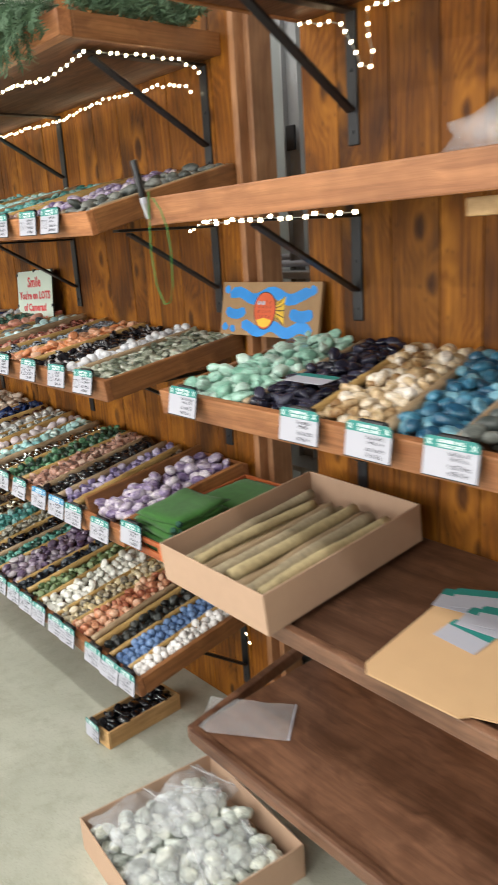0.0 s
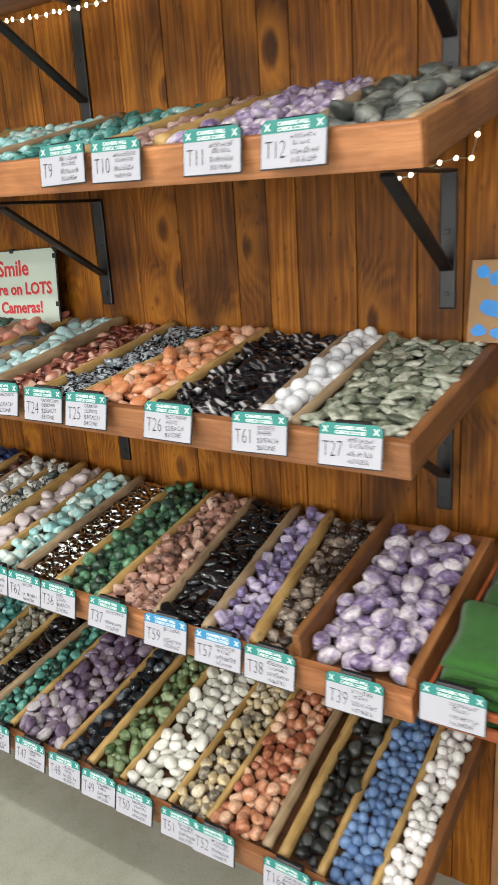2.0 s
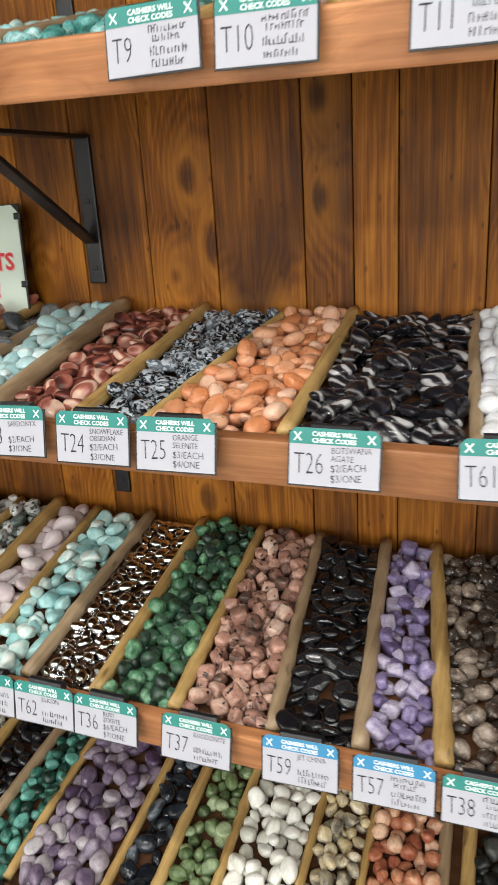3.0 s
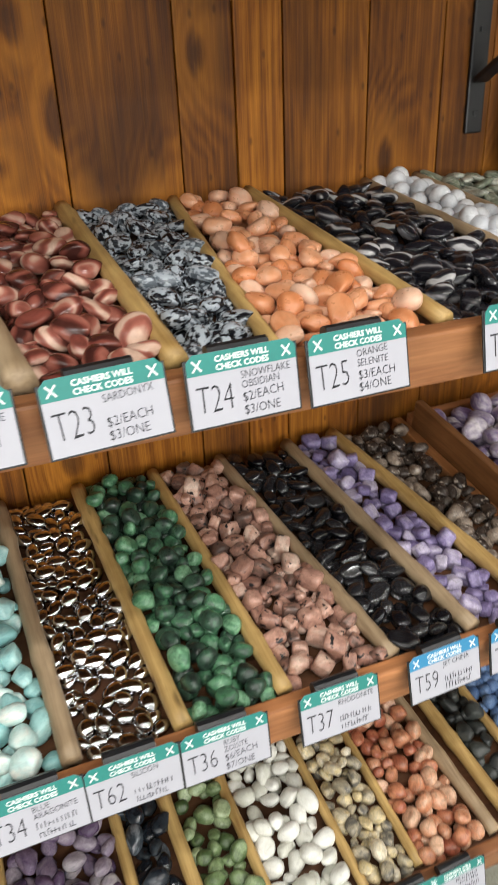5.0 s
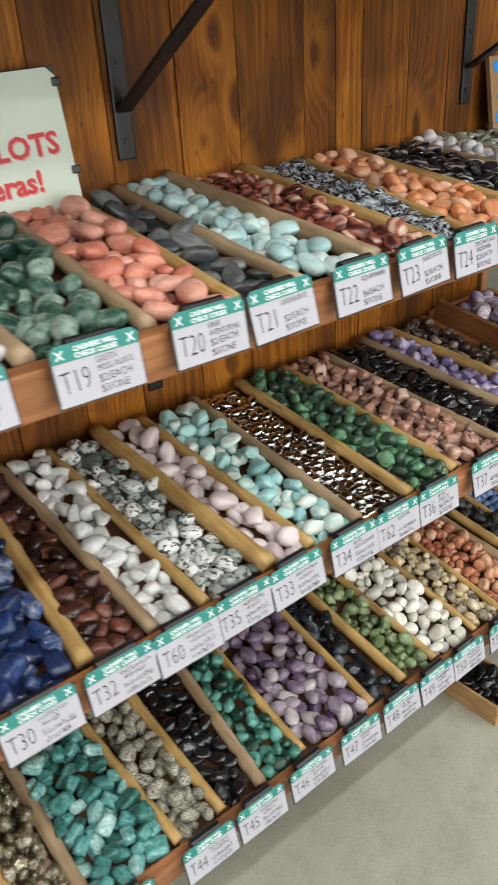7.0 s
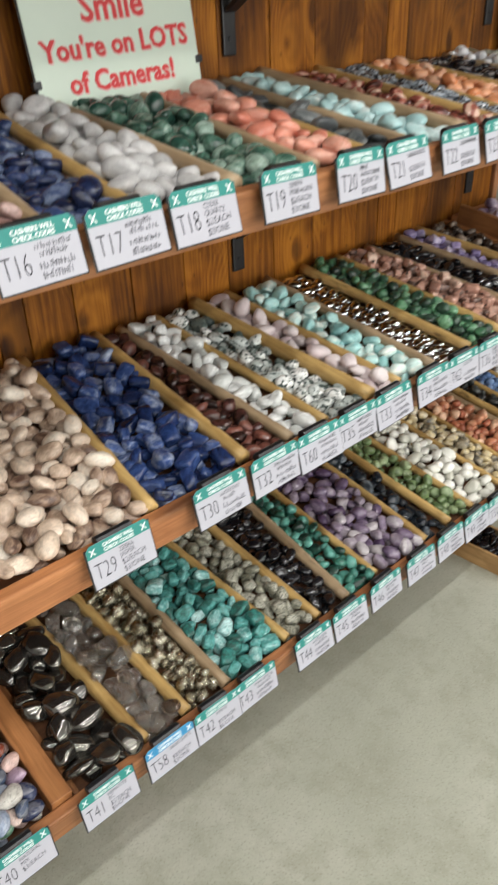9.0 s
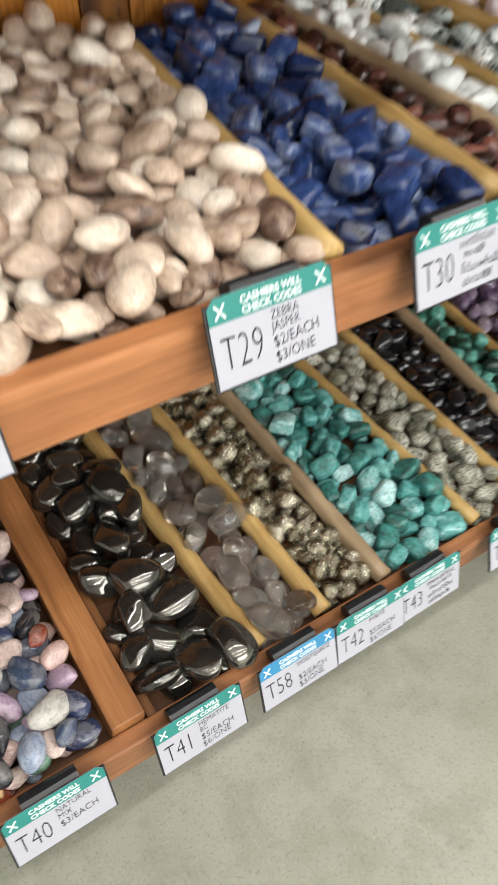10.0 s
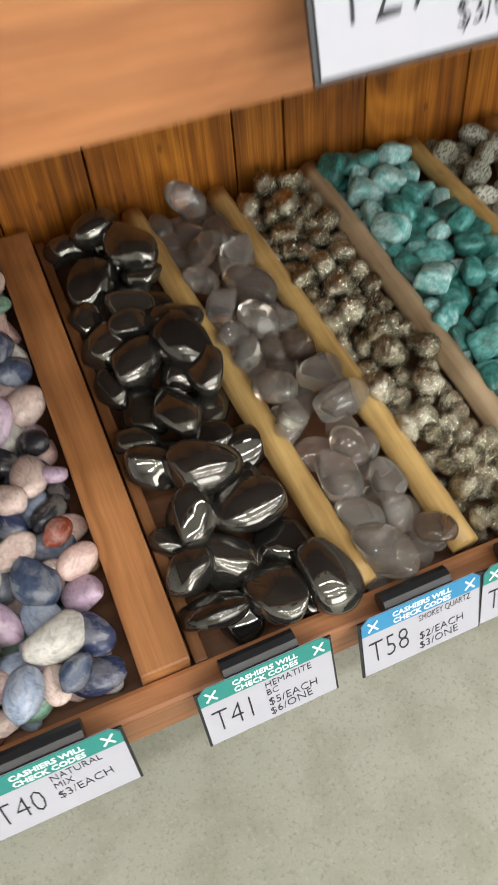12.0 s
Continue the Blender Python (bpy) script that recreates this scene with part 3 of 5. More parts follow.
W, K = (0.8, 0.8, 0.8), (0.01, 0.01, 0.012)
S = {
    "greygreen": stone("grey_green_pebble", [(0.15, (0.07, 0.085, 0.06)), (0.45, (0.22, 0.25, 0.18)), (0.8, (0.50, 0.51, 0.43))], 0.3, 60, vary=0.4, veins=0.9),
    "selenite": stone("white_selenite", [(0.2, (0.66, 0.68, 0.72)), (0.8, (0.82, 0.83, 0.85))], 0.3, 40, trans=0.15, veins=0.28),
    "blackagate": stone("black_banded_agate", [(0.3, (0.009, 0.009, 0.012)), (0.70, (0.024, 0.023, 0.027)), (0.84, (0.10, 0.095, 0.10)), (0.97, (0.42, 0.41, 0.41))], 0.11, 20, "bands", vary=0.55, veins=0.4),
    "orange": stone("orange_selenite", [(0.1, (0.68, 0.25, 0.10)), (0.5, (0.80, 0.38, 0.20)), (0.9, (0.86, 0.56, 0.40))], 0.28, 45, trans=0.18, veins=0.15, vary=0.6),
    "snow": stone("snowflake_obsidian", [(0.2, (0.008, 0.009, 0.012)), (0.7, (0.02, 0.022, 0.027)), (0.95, (0.10, 0.12, 0.14))], 0.16, 60, spots=((0.36, 0.40, 0.44), 105, 0.46, 0.56), vary=0.7),
    "sard": stone("red_brown_sardonyx", [(0.1, (0.06, 0.018, 0.014)), (0.4, (0.20, 0.055, 0.04)), (0.68, (0.36, 0.13, 0.095)), (0.97, (0.62, 0.42, 0.32))], 0.14, 16, "bands", vary=0.6, veins=0.4),
    "aqua": stone("pale_aquamarine", [(0.2, (0.33, 0.52, 0.53)), (0.6, (0.48, 0.66, 0.66)), (0.85, (0.66, 0.77, 0.76))], 0.3, 40, veins=0.28),
    "labra": stone("dark_grey_labradorite", [(0.2, (0.03, 0.037, 0.04)), (0.55, (0.09, 0.10, 0.105)), (0.85, (0.20, 0.22, 0.22))], 0.28, 40),
    "salmon": stone("salmon_aventurine", [(0.2, (0.52, 0.17, 0.115)), (0.55, (0.66, 0.28, 0.20)), (0.85, (0.74, 0.42, 0.33))], 0.28, 40, veins=0.28),
    "moss": stone("dark_green_moss_agate", [(0.2, (0.02, 0.06, 0.045)), (0.5, (0.07, 0.15, 0.11)), (0.85, (0.28, 0.38, 0.32))], 0.2, 55),
    "clear": stone("cloudy_clear_quartz", [(0.2, (0.62, 0.62, 0.62)), (0.8, (0.83, 0.82, 0.82))], 0.18, 40, trans=0.35, veins=0.28),
    "soda": stone("dark_blue_sodalite", [(0.2, (0.01, 0.015, 0.045)), (0.6, (0.03, 0.05, 0.13)), (0.9, (0.16, 0.20, 0.30))], 0.22, 45),
    "dusk": stone("dusky_pink_quartz", [(0.2, (0.28, 0.16, 0.14)), (0.8, (0.5, 0.35, 0.32))], 0.3, 45),
    "chevron": stone("purple_white_amethyst", [(0.1, (0.10, 0.06, 0.15)), (0.38, (0.24, 0.18, 0.32)), (0.60, (0.44, 0.38, 0.47)), (0.85, (0.66, 0.61, 0.63))], 0.30, 60, vary=0.3, veins=0.6),
    "bronze": stone("brown_speckled_agate", [(0.2, (0.035, 0.025, 0.02)), (0.6, (0.10, 0.075, 0.06)), (0.9, (0.30, 0.24, 0.19))], 0.25, 70, spots=((0.42, 0.36, 0.30), 150, 0.62, 0.68)),
    "lilac": stone("lilac_lepidolite", [(0.1, (0.12, 0.09, 0.20)), (0.5, (0.27, 0.22, 0.40)), (0.9, (0.50, 0.45, 0.56))], 0.35, 50),
    "black": stone("black_obsidian", [(0.2, (0.006, 0.006, 0.008)), (0.8, (0.02, 0.02, 0.022))], 0.12, 50, coat=0.4),
    "rhodo": stone("pink_rhodonite", [(0.1, (0.12, 0.075, 0.06)), (0.4, (0.38, 0.20, 0.15)), (0.7, (0.56, 0.33, 0.25)), (0.95, (0.70, 0.52, 0.42))], 0.3, 40, spots=(K, 70, 0.62, 0.67), veins=0.5),
    "zoisite": stone("green_ruby_zoisite", [(0.1, (0.016, 0.025, 0.02)), (0.4, (0.04, 0.085, 0.055)), (0.7, (0.07, 0.20, 0.10)), (0.95, (0.22, 0.42, 0.25))], 0.28, 50),
    "hembead": stone("mirror_black_hematite_bead", [(0.2, (0.55, 0.55, 0.57)), (0.8, (0.82, 0.82, 0.83))], 0.02, 40, metal=1.0, veins=0.15),
    "amazo": stone("pale_blue_amazonite", [(0.15, (0.24, 0.50, 0.50)), (0.5, (0.40, 0.65, 0.63)), (0.8, (0.62, 0.77, 0.73)), (0.95, (0.75, 0.8, 0.74))], 0.33, 45, veins=0.28),
    "rose": stone("pale_rose_quartz", [(0.2, (0.66, 0.54, 0.56)), (0.8, (0.80, 0.73, 0.73))], 0.3, 30, trans=0.12, veins=0.28),
    "tree": stone("white_dark_tree_agate", [(0.1, (0.10, 0.13, 0.12)), (0.35, (0.42, 0.46, 0.44)), (0.7, (0.68, 0.70, 0.68)), (0.9, (0.78, 0.79, 0.77))], 0.3, 40, spots=((0.04, 0.06, 0.055), 100, 0.54, 0.59), vary=0.7, veins=0.4),
    "milky": stone("milky_white_quartz", [(0.2, (0.64, 0.67, 0.65)), (0.8, (0.83, 0.84, 0.83))], 0.25, 35, trans=0.15, veins=0.28),
    "mahog": stone("mahogany_obsidian", [(0.2, (0.015, 0.008, 0.007)), (0.55, (0.075, 0.028, 0.022)), (0.9, (0.20, 0.075, 0.055))], 0.18, 45),
    "lapis": stone("blue_lapis", [(0.1, (0.006, 0.011, 0.035)), (0.4, (0.014, 0.032, 0.115)), (0.7, (0.04, 0.075, 0.21)), (0.95, (0.22, 0.26, 0.36))], 0.2, 50),
    "zebra": stone("zebra_jasper", [(0.05, (0.10, 0.055, 0.04)), (0.2, (0.32, 0.22, 0.16)), (0.42, (0.55, 0.42, 0.32)), (0.7, (0.68, 0.55, 0.44)), (0.95, (0.74, 0.66, 0.56))], 0.32, 42, vary=0.6, veins=0.6),
    "mala": stone("green_malachite", [(0.2, (0.015, 0.09, 0.06)), (0.6, (0.05, 0.25, 0.18)), (0.9, (0.20, 0.42, 0.33))], 0.25, 45),
    "mixed": stone("mixed_tumbled", [(0.0, (0.58, 0.40, 0.36)), (0.11, (0.05, 0.07, 0.12)), (0.22, (0.42, 0.30, 0.40)), (0.33, (0.60, 0.46, 0.41)), (0.43, (0.11, 0.22, 0.15)), (0.52, (0.02, 0.02, 0.025)), (0.62, (0.25, 0.30, 0.40)), (0.7, (0.20, 0.04, 0.02)), (0.77, (0.50, 0.48, 0.44)), (0.85, (0.46, 0.26, 0.09)), (0.92, (0.03, 0.04, 0.09))], 0.2, 45, "mixed"),
    "hema": stone("polished_hematite", [(0.2, (0.11, 0.105, 0.098)), (0.8, (0.22, 0.21, 0.19))], 0.015, 30, metal=0.9, veins=0.35),
    "smoky": stone("smoky_clear_quartz", [(0.08, (0.50, 0.38, 0.30)), (0.3, (0.82, 0.76, 0.70)), (0.9, (0.98, 0.96, 0.93))], 0.0, 40, trans=0.93, veins=0.3, vary=0.7),
    "pyrite": stone("raw_pyrite", [(0.15, (0.22, 0.19, 0.13)), (0.5, (0.46, 0.42, 0.32)), (0.85, (0.72, 0.68, 0.56))], 0.24, 95, metal=1.0, bump=1.0, veins=0.9, vary=0.3),
    "teal": stone("teal_amazonite", [(0.08, (0.03, 0.09, 0.075)), (0.3, (0.04, 0.21, 0.185)), (0.6, (0.12, 0.38, 0.36)), (0.9, (0.42, 0.63, 0.62))], 0.36, 70, bump=0.5, veins=1.0, vary=0.5),
    "dalma": stone("grey_speckled_jasper", [(0.2, (0.26, 0.26, 0.19)), (0.8, (0.46, 0.45, 0.37))], 0.45, 60, spots=((0.06, 0.06, 0.05), 330, 0.52, 0.57), bump=0.25),
    "turq": stone("dark_green_turquoise", [(0.15, (0.01, 0.03, 0.022)), (0.45, (0.03, 0.14, 0.10)), (0.8, (0.12, 0.36, 0.30))], 0.3, 50),
    "ameth": stone("violet_amethyst", [(0.08, (0.10, 0.06, 0.125)), (0.4, (0.25, 0.19, 0.275)), (0.7, (0.42, 0.36, 0.42)), (0.95, (0.60, 0.56, 0.58))], 0.16, 40, trans=0.25, veins=0.5, vary=0.6),
    "hawk": stone("blue_black_hawks_eye", [(0.3, (0.010, 0.013, 0.018)), (0.7, (0.035, 0.045, 0.055)), (0.95, (0.22, 0.25, 0.28))], 0.12, 30, vary=0.4),
    "epid": stone("mossy_green_unakite", [(0.15, (0.05, 0.085, 0.03)), (0.5, (0.16, 0.23, 0.10)), (0.85, (0.34, 0.42, 0.24))], 0.3, 50),
    "moon": stone("cream_white_moonstone", [(0.2, (0.58, 0.58, 0.50)), (0.8, (0.82, 0.82, 0.76))], 0.3, 35, veins=0.28),
    "yellow": stone("yellow_grey_jasper", [(0.1, (0.14, 0.13, 0.11)), (0.35, (0.46, 0.40, 0.28)), (0.6, (0.62, 0.50, 0.26)), (0.9, (0.74, 0.67, 0.52))], 0.32, 42),
    "peach": stone("peach_red_agate", [(0.1, (0.34, 0.10, 0.055)), (0.45, (0.54, 0.23, 0.12)), (0.8, (0.66, 0.42, 0.28))], 0.3, 40),
    "tourm": stone("raw_black_tourmaline", [(0.2, (0.010, 0.012, 0.012)), (0.8, (0.05, 0.055, 0.05))], 0.4, 60, bump=0.4),
    "blue": stone("dusty_blue_bead", [(0.2, (0.075, 0.15, 0.32)), (0.8, (0.15, 0.25, 0.44))], 0.5, 60),
    "white": stone("chalk_white_bead", [(0.2, (0.72, 0.70, 0.68)), (0.8, (0.85, 0.84, 0.82))], 0.5, 60, veins=0.28),
    "fluor": stone("pale_green_fluorite", [(0.15, (0.22, 0.48, 0.36)), (0.5, (0.40, 0.66, 0.54)), (0.85, (0.60, 0.77, 0.68))], 0.3, 30, trans=0.2, veins=0.7),
    "midnight": stone("blue_black_goldstone", [(0.2, (0.008, 0.008, 0.018)), (0.8, (0.035, 0.035, 0.06))], 0.18, 50),
    "citrine": stone("cream_brown_citrine", [(0.1, (0.24, 0.12, 0.04)), (0.4, (0.55, 0.40, 0.22)), (0.7, (0.70, 0.60, 0.46)), (0.9, (0.78, 0.72, 0.64))], 0.35, 35),
    "apat": stone("blue_apatite", [(0.15, (0.015, 0.07, 0.13)), (0.5, (0.05, 0.19, 0.29)), (0.85, (0.20, 0.40, 0.48))], 0.28, 40),
    "slate": stone("grey_green_slate_stone", [(0.2, (0.05, 0.06, 0.055)), (0.8, (0.20, 0.21, 0.19))], 0.4, 40),
    "raw": stone("raw_pale_green_quartz", [(0.1, (0.30, 0.33, 0.30)), (0.4, (0.55, 0.60, 0.55)), (0.7, (0.66, 0.68, 0.58)), (0.95, (0.74, 0.79, 0.80))], 0.35, 40),
}


# ---- bamboo dividers and the strips of stones between them ----
def rod(tray, back, front, r, yellow, lift=0.0, kind="bamboo"):
    """A dry cane with nodes, lying up the slope of a tray."""
    v0, v1 = 0.021 + random.uniform(0, 0.008), tray.length - 0.018
    pts, rad = [], []
    joints = sorted(random.uniform(0.08, 0.92) for _ in range(3))
    bend = random.uniform(-0.003, 0.003)
    steps = 22
    for i in range(steps + 1):
        k = i / steps
        x = front + (back - front) * k + bend * math.sin(k * math.pi) + random.uniform(-0.0004, 0.0004)
        swell = max((1 - abs(k - j) * 32) for j in joints)
        pts.append((x, v0 + (v1 - v0) * k, r * 1.02 + 0.004 + lift))
        rad.append(r * (0.96 + 0.06 * math.sin(k * 2.3 + joints[0] * 6) ** 2) * (1 + 0.20 * max(swell, 0) ** 2))
    ob = part("bamboo_cane", tube(pts, rad, 10), BAM_Y if yellow else BAM_G, smooth=True)
    ob.matrix_world = tray.m
    tagged(ob, "dry yellow bamboo cane lying in a tray as a divider" if yellow else "grey weathered cane lying in a tray as a divider", "bamboo cane", "cane dividers")


def board(tray, back, front, thick, high, material=TRAY_Y):
    bm = box(-thick / 2, thick / 2, 0.0205, tray.length - 0.014, 0.0015, high, 0.002)
    for v in bm.verts:
        k = (v.co.y - 0.02) / (tray.length - 0.03)
        v.co.x += front + (back - front) * k
    ob = part("divider_board", bm, material, smooth=False)
    ob.matrix_world = tray.m
    tagged(ob, "brown stained wooden divider board in the tray", "divider")


# (back x, front x, kind, radius) of each divider and the stones on its right: key, size, flatness, fill, style, length, single
STRIPS = {
    "T3": (T3, [
        (-2.33, -2.33, "", 0), ("salmon", 0.015, 0.7, 1.5, "tumbled", 1.3, 0), (-2.16, -2.15, "g", 0.009), ("moss", 0.013, 0.7, 1.5, "tumbled", 1.2, 0),
        (-2.0, -1.99, "g", 0.009), ("greygreen", 0.014, 0.6, 1.5, "tumbled", 1.3, 0), (-1.85, -1.84, "y", 0.009), ("sard", 0.014, 0.7, 1.5, "tumbled", 1.2, 0),
        (-1.70, -1.70, "g", 0.010), ("dusk", 0.015, 0.7, 1.6, "tumbled", 1.3, 0), (-1.494, -1.555, "g", 0.011), ("soda", 0.014, 0.65, 1.7, "tumbled", 1.3, 0),
        (-1.383, -1.436, "y", 0.010), ("clear", 0.017, 0.75, 1.8, "tumbled", 1.25, 0), (-1.288, -1.282, "g", 0.012), ("moss", 0.016, 0.75, 1.7, "tumbled", 1.25, 0),
        (-1.125, -1.138, "g", 0.011), ("salmon", 0.017, 0.7, 1.7, "tumbled", 1.3, 1), (-1.000, -1.014, "y", 0.010), ("labra", 0.019, 0.5, 1.6, "tumbled", 1.5, 1),
        (-0.917, -0.915, "g", 0.011), ("aqua", 0.0150, 0.7, 1.8, "tumbled", 1.3, 1), (-0.818, -0.779, "g", 0.015), ("sard", 0.0145, 0.6, 1.8, "tumbled", 1.2, 1),
        (-0.655, -0.649, "y", 0.011), ("snow", 0.0125, 0.65, 1.8, "tumbled", 1.25, 1), (-0.505, -0.557, "y", 0.008), ("orange", 0.0140, 0.7, 1.9, "tumbled", 1.2, 1),
        (-0.394, -0.375, "y", 0.010), ("blackagate", 0.014, 0.55, 1.9, "tumbled", 1.4, 0), (-0.205, -0.165, "g", 0.008), ("selenite", 0.0145, 1.0, 1.2, "ball", 1.0, 1),
        (-0.114, -0.092, "g", 0.009), ("greygreen", 0.0125, 0.5, 2.2, "tumbled", 1.5, 0), (0.091, 0.091, "", 0)]),
    "T2": (T2, [
        (-2.33, -2.33, "", 0), ("peach", 0.015, 0.7, 1.5, "tumbled", 1.2, 0), (-2.18, -2.18, "y", 0.009), ("epid", 0.014, 0.7, 1.6, "tumbled", 1.2, 0), (-1.98, -2.0, "g", 0.009),
        ("mala", 0.016, 0.75, 1.8, "tumbled", 1.3, 0), (-1.70, -1.735, "b", 0.012), ("zebra", 0.0150, 0.72, 2.3, "pebble", 1.3, 1),
        (-1.414, -1.465, "y", 0.011), ("lapis", 0.0150, 0.75, 1.7, "cube", 1.3, 1), (-1.263, -1.285, "y", 0.0125), ("mahog", 0.0135, 0.65, 1.7, "tumbled", 1.2, 0),
        (-1.206, -1.186, "g", 0.010), ("milky", 0.016, 0.8, 1.7, "nugget", 1.2, 1), (-1.118, -1.102, "y", 0.009), ("tree", 0.0140, 0.75, 1.7, "tumbled", 1.2, 1),
        (-1.022, -0.986, "y", 0.015), ("rose", 0.0165, 0.75, 1.5, "tumbled", 1.25, 1), (-0.932, -0.902, "y", 0.010), ("amazo", 0.0155, 0.75, 1.7, "nugget", 1.15, 1),
        (-0.812, -0.800, "g", 0.011), ("hembead", 0.0100, 0.8, 1.05, "bean", 1.3, 1), (-0.695, -0.679, "y", 0.011), ("zoisite", 0.0125, 0.9, 1.5, "tumbled", 1.05, 1),
        (-0.577, -0.556, "y", 0.010), ("rhodo", 0.0130, 0.9, 1.5, "cube", 1.1, 1), (-0.464, -0.412, "g", 0.010), ("black", 0.0125, 0.6, 1.9, "tumbled", 1.35, 0),
        (-0.343, -0.294, "g", 0.011), ("lilac", 0.0125, 0.85, 1.4, "cube", 1.1, 1), (-0.257, -0.190, "y", 0.012), ("bronze", 0.013, 0.75, 1.5, "tumbled", 1.2, 0),
        (-0.118, -0.118, "", 0)]),
    "T1": (T1, [
        (-2.33, -2.33, "", 0), ("peach", 0.016, 0.7, 1.6, "tumbled", 1.2, 0), (-1.95, -1.95, "y", 0.01), ("mixed", 0.0142, 0.78, 2.9, "tumbled", 1.35, 1),
        (-1.690, -1.694, "b", 0.034), ("hema", 0.0215, 0.74, 1.6, "pebble", 1.25, 1), (-1.566, -1.536, "y", 0.012), ("smoky", 0.0168, 0.78, 1.9, "tumbled", 1.3, 1),
        (-1.473, -1.448, "y", 0.0115), ("pyrite", 0.0132, 0.95, 1.55, "tumbled", 1.05, 1), (-1.365, -1.358, "g", 0.0115), ("teal", 0.0152, 0.85, 1.6, "cube", 1.2, 1),
        (-1.237, -1.198, "y", 0.010), ("dalma", 0.0135, 0.85, 1.7, "nugget", 1.15, 1), (-1.126, -1.113, "y", 0.0105), ("black", 0.0130, 0.7, 1.9, "tumbled", 1.35, 0),
        (-1.000, -1.030, "g", 0.0115), ("turq", 0.0125, 0.8, 1.6, "tumbled", 1.15, 1), (-0.920, -0.928, "y", 0.009), ("ameth", 0.0155, 0.75, 1.9, "tumbled", 1.25, 1),
        (-0.750, -0.752, "y", 0.009), ("hawk", 0.0140, 0.75, 1.4, "tumbled", 1.25, 1), (-0.668, -0.662, "y", 0.011), ("epid", 0.0130, 0.85, 1.3, "tumbled", 1.1, 1),
        (-0.575, -0.566, "y", 0.009), ("moon", 0.0145, 0.8, 1.7, "tumbled", 1.2, 1), (-0.435, -0.431, "y", 0.008), ("yellow", 0.0125, 0.85, 1.6, "nugget", 1.1, 1),
        (-0.338, -0.336, "y", 0.008), ("peach", 0.0140, 0.9, 1.5, "tumbled", 1.05, 1), (-0.218, -0.195, "g", 0.011), ("", 0, 0, 0, "", 0, 0), (-0.178, -0.155, "y", 0.012),
        ("tourm", 0.0145, 0.8, 1.5, "nugget", 1.15, 0), (-0.085, -0.076, "y", 0.009), ("blue", 0.0125, 1.0, 1.15, "ball", 1.0, 1), (0.013, 0.024, "y", 0.008),
        ("white", 0.0125, 1.0, 1.25, "ball", 1.0, 1), (0.084, 0.084, "", 0)]),
    "T4": (T4, [
        (-2.33, -2.33, "", 0), ("dusk", 0.014, 0.6, 1.4, "tumbled", 1.3, 0), (-1.95, -1.95, "y", 0.011), ("moss", 0.014, 0.6, 1.4, "tumbled", 1.3, 0), (-1.5, -1.5, "y", 0.011),
        ("teal", 0.014, 0.6, 1.4, "tumbled", 1.3, 0), (-1.05, -1.05, "y", 0.012), ("amazo", 0.013, 0.6, 1.4, "tumbled", 1.3, 0), (-0.75, -0.75, "g", 0.012),
        ("teal", 0.0135, 0.6, 1.4, "tumbled", 1.3, 0), (-0.46, -0.46, "y", 0.012), ("dusk", 0.014, 0.6, 1.2, "tumbled", 1.3, 0), (-0.33, -0.30, "y", 0.014),
        ("chevron", 0.013, 0.7, 1.6, "tumbled", 1.3, 0), (-0.12, -0.06, "g", 0.01), ("slate", 0.019, 0.6, 1.2, "nugget", 1.3, 0), (0.10, 0.10, "g", 0.009)]),
    "R3": (R3, [
        (0.403, 0.401, "", 0), ("fluor", 0.0165, 0.75, 1.8, "nugget", 1.3, 1), (0.588, 0.646, "g", 0.008), ("midnight", 0.0135, 0.7, 1.9, "tumbled", 1.3, 0),
        (0.736, 0.831, "y", 0.009), ("citrine", 0.0148, 0.75, 1.9, "nugget", 1.25, 0), (0.913, 1.016, "g", 0.011), ("apat", 0.0155, 0.75, 1.8, "tumbled", 1.3, 0),
        (1.078, 1.156, "g", 0.011), ("slate", 0.02, 0.7, 1.8, "tumbled", 1.3, 0), (1.288, 1.346, "y", 0.01), ("moon", 0.02, 0.7, 1.6, "tumbled", 1.3, 0), (1.588, 1.636, "g", 0.01),
        ("salmon", 0.02, 0.7, 1.6, "tumbled", 1.3, 0), (1.963, 1.961, "", 0)]),
}
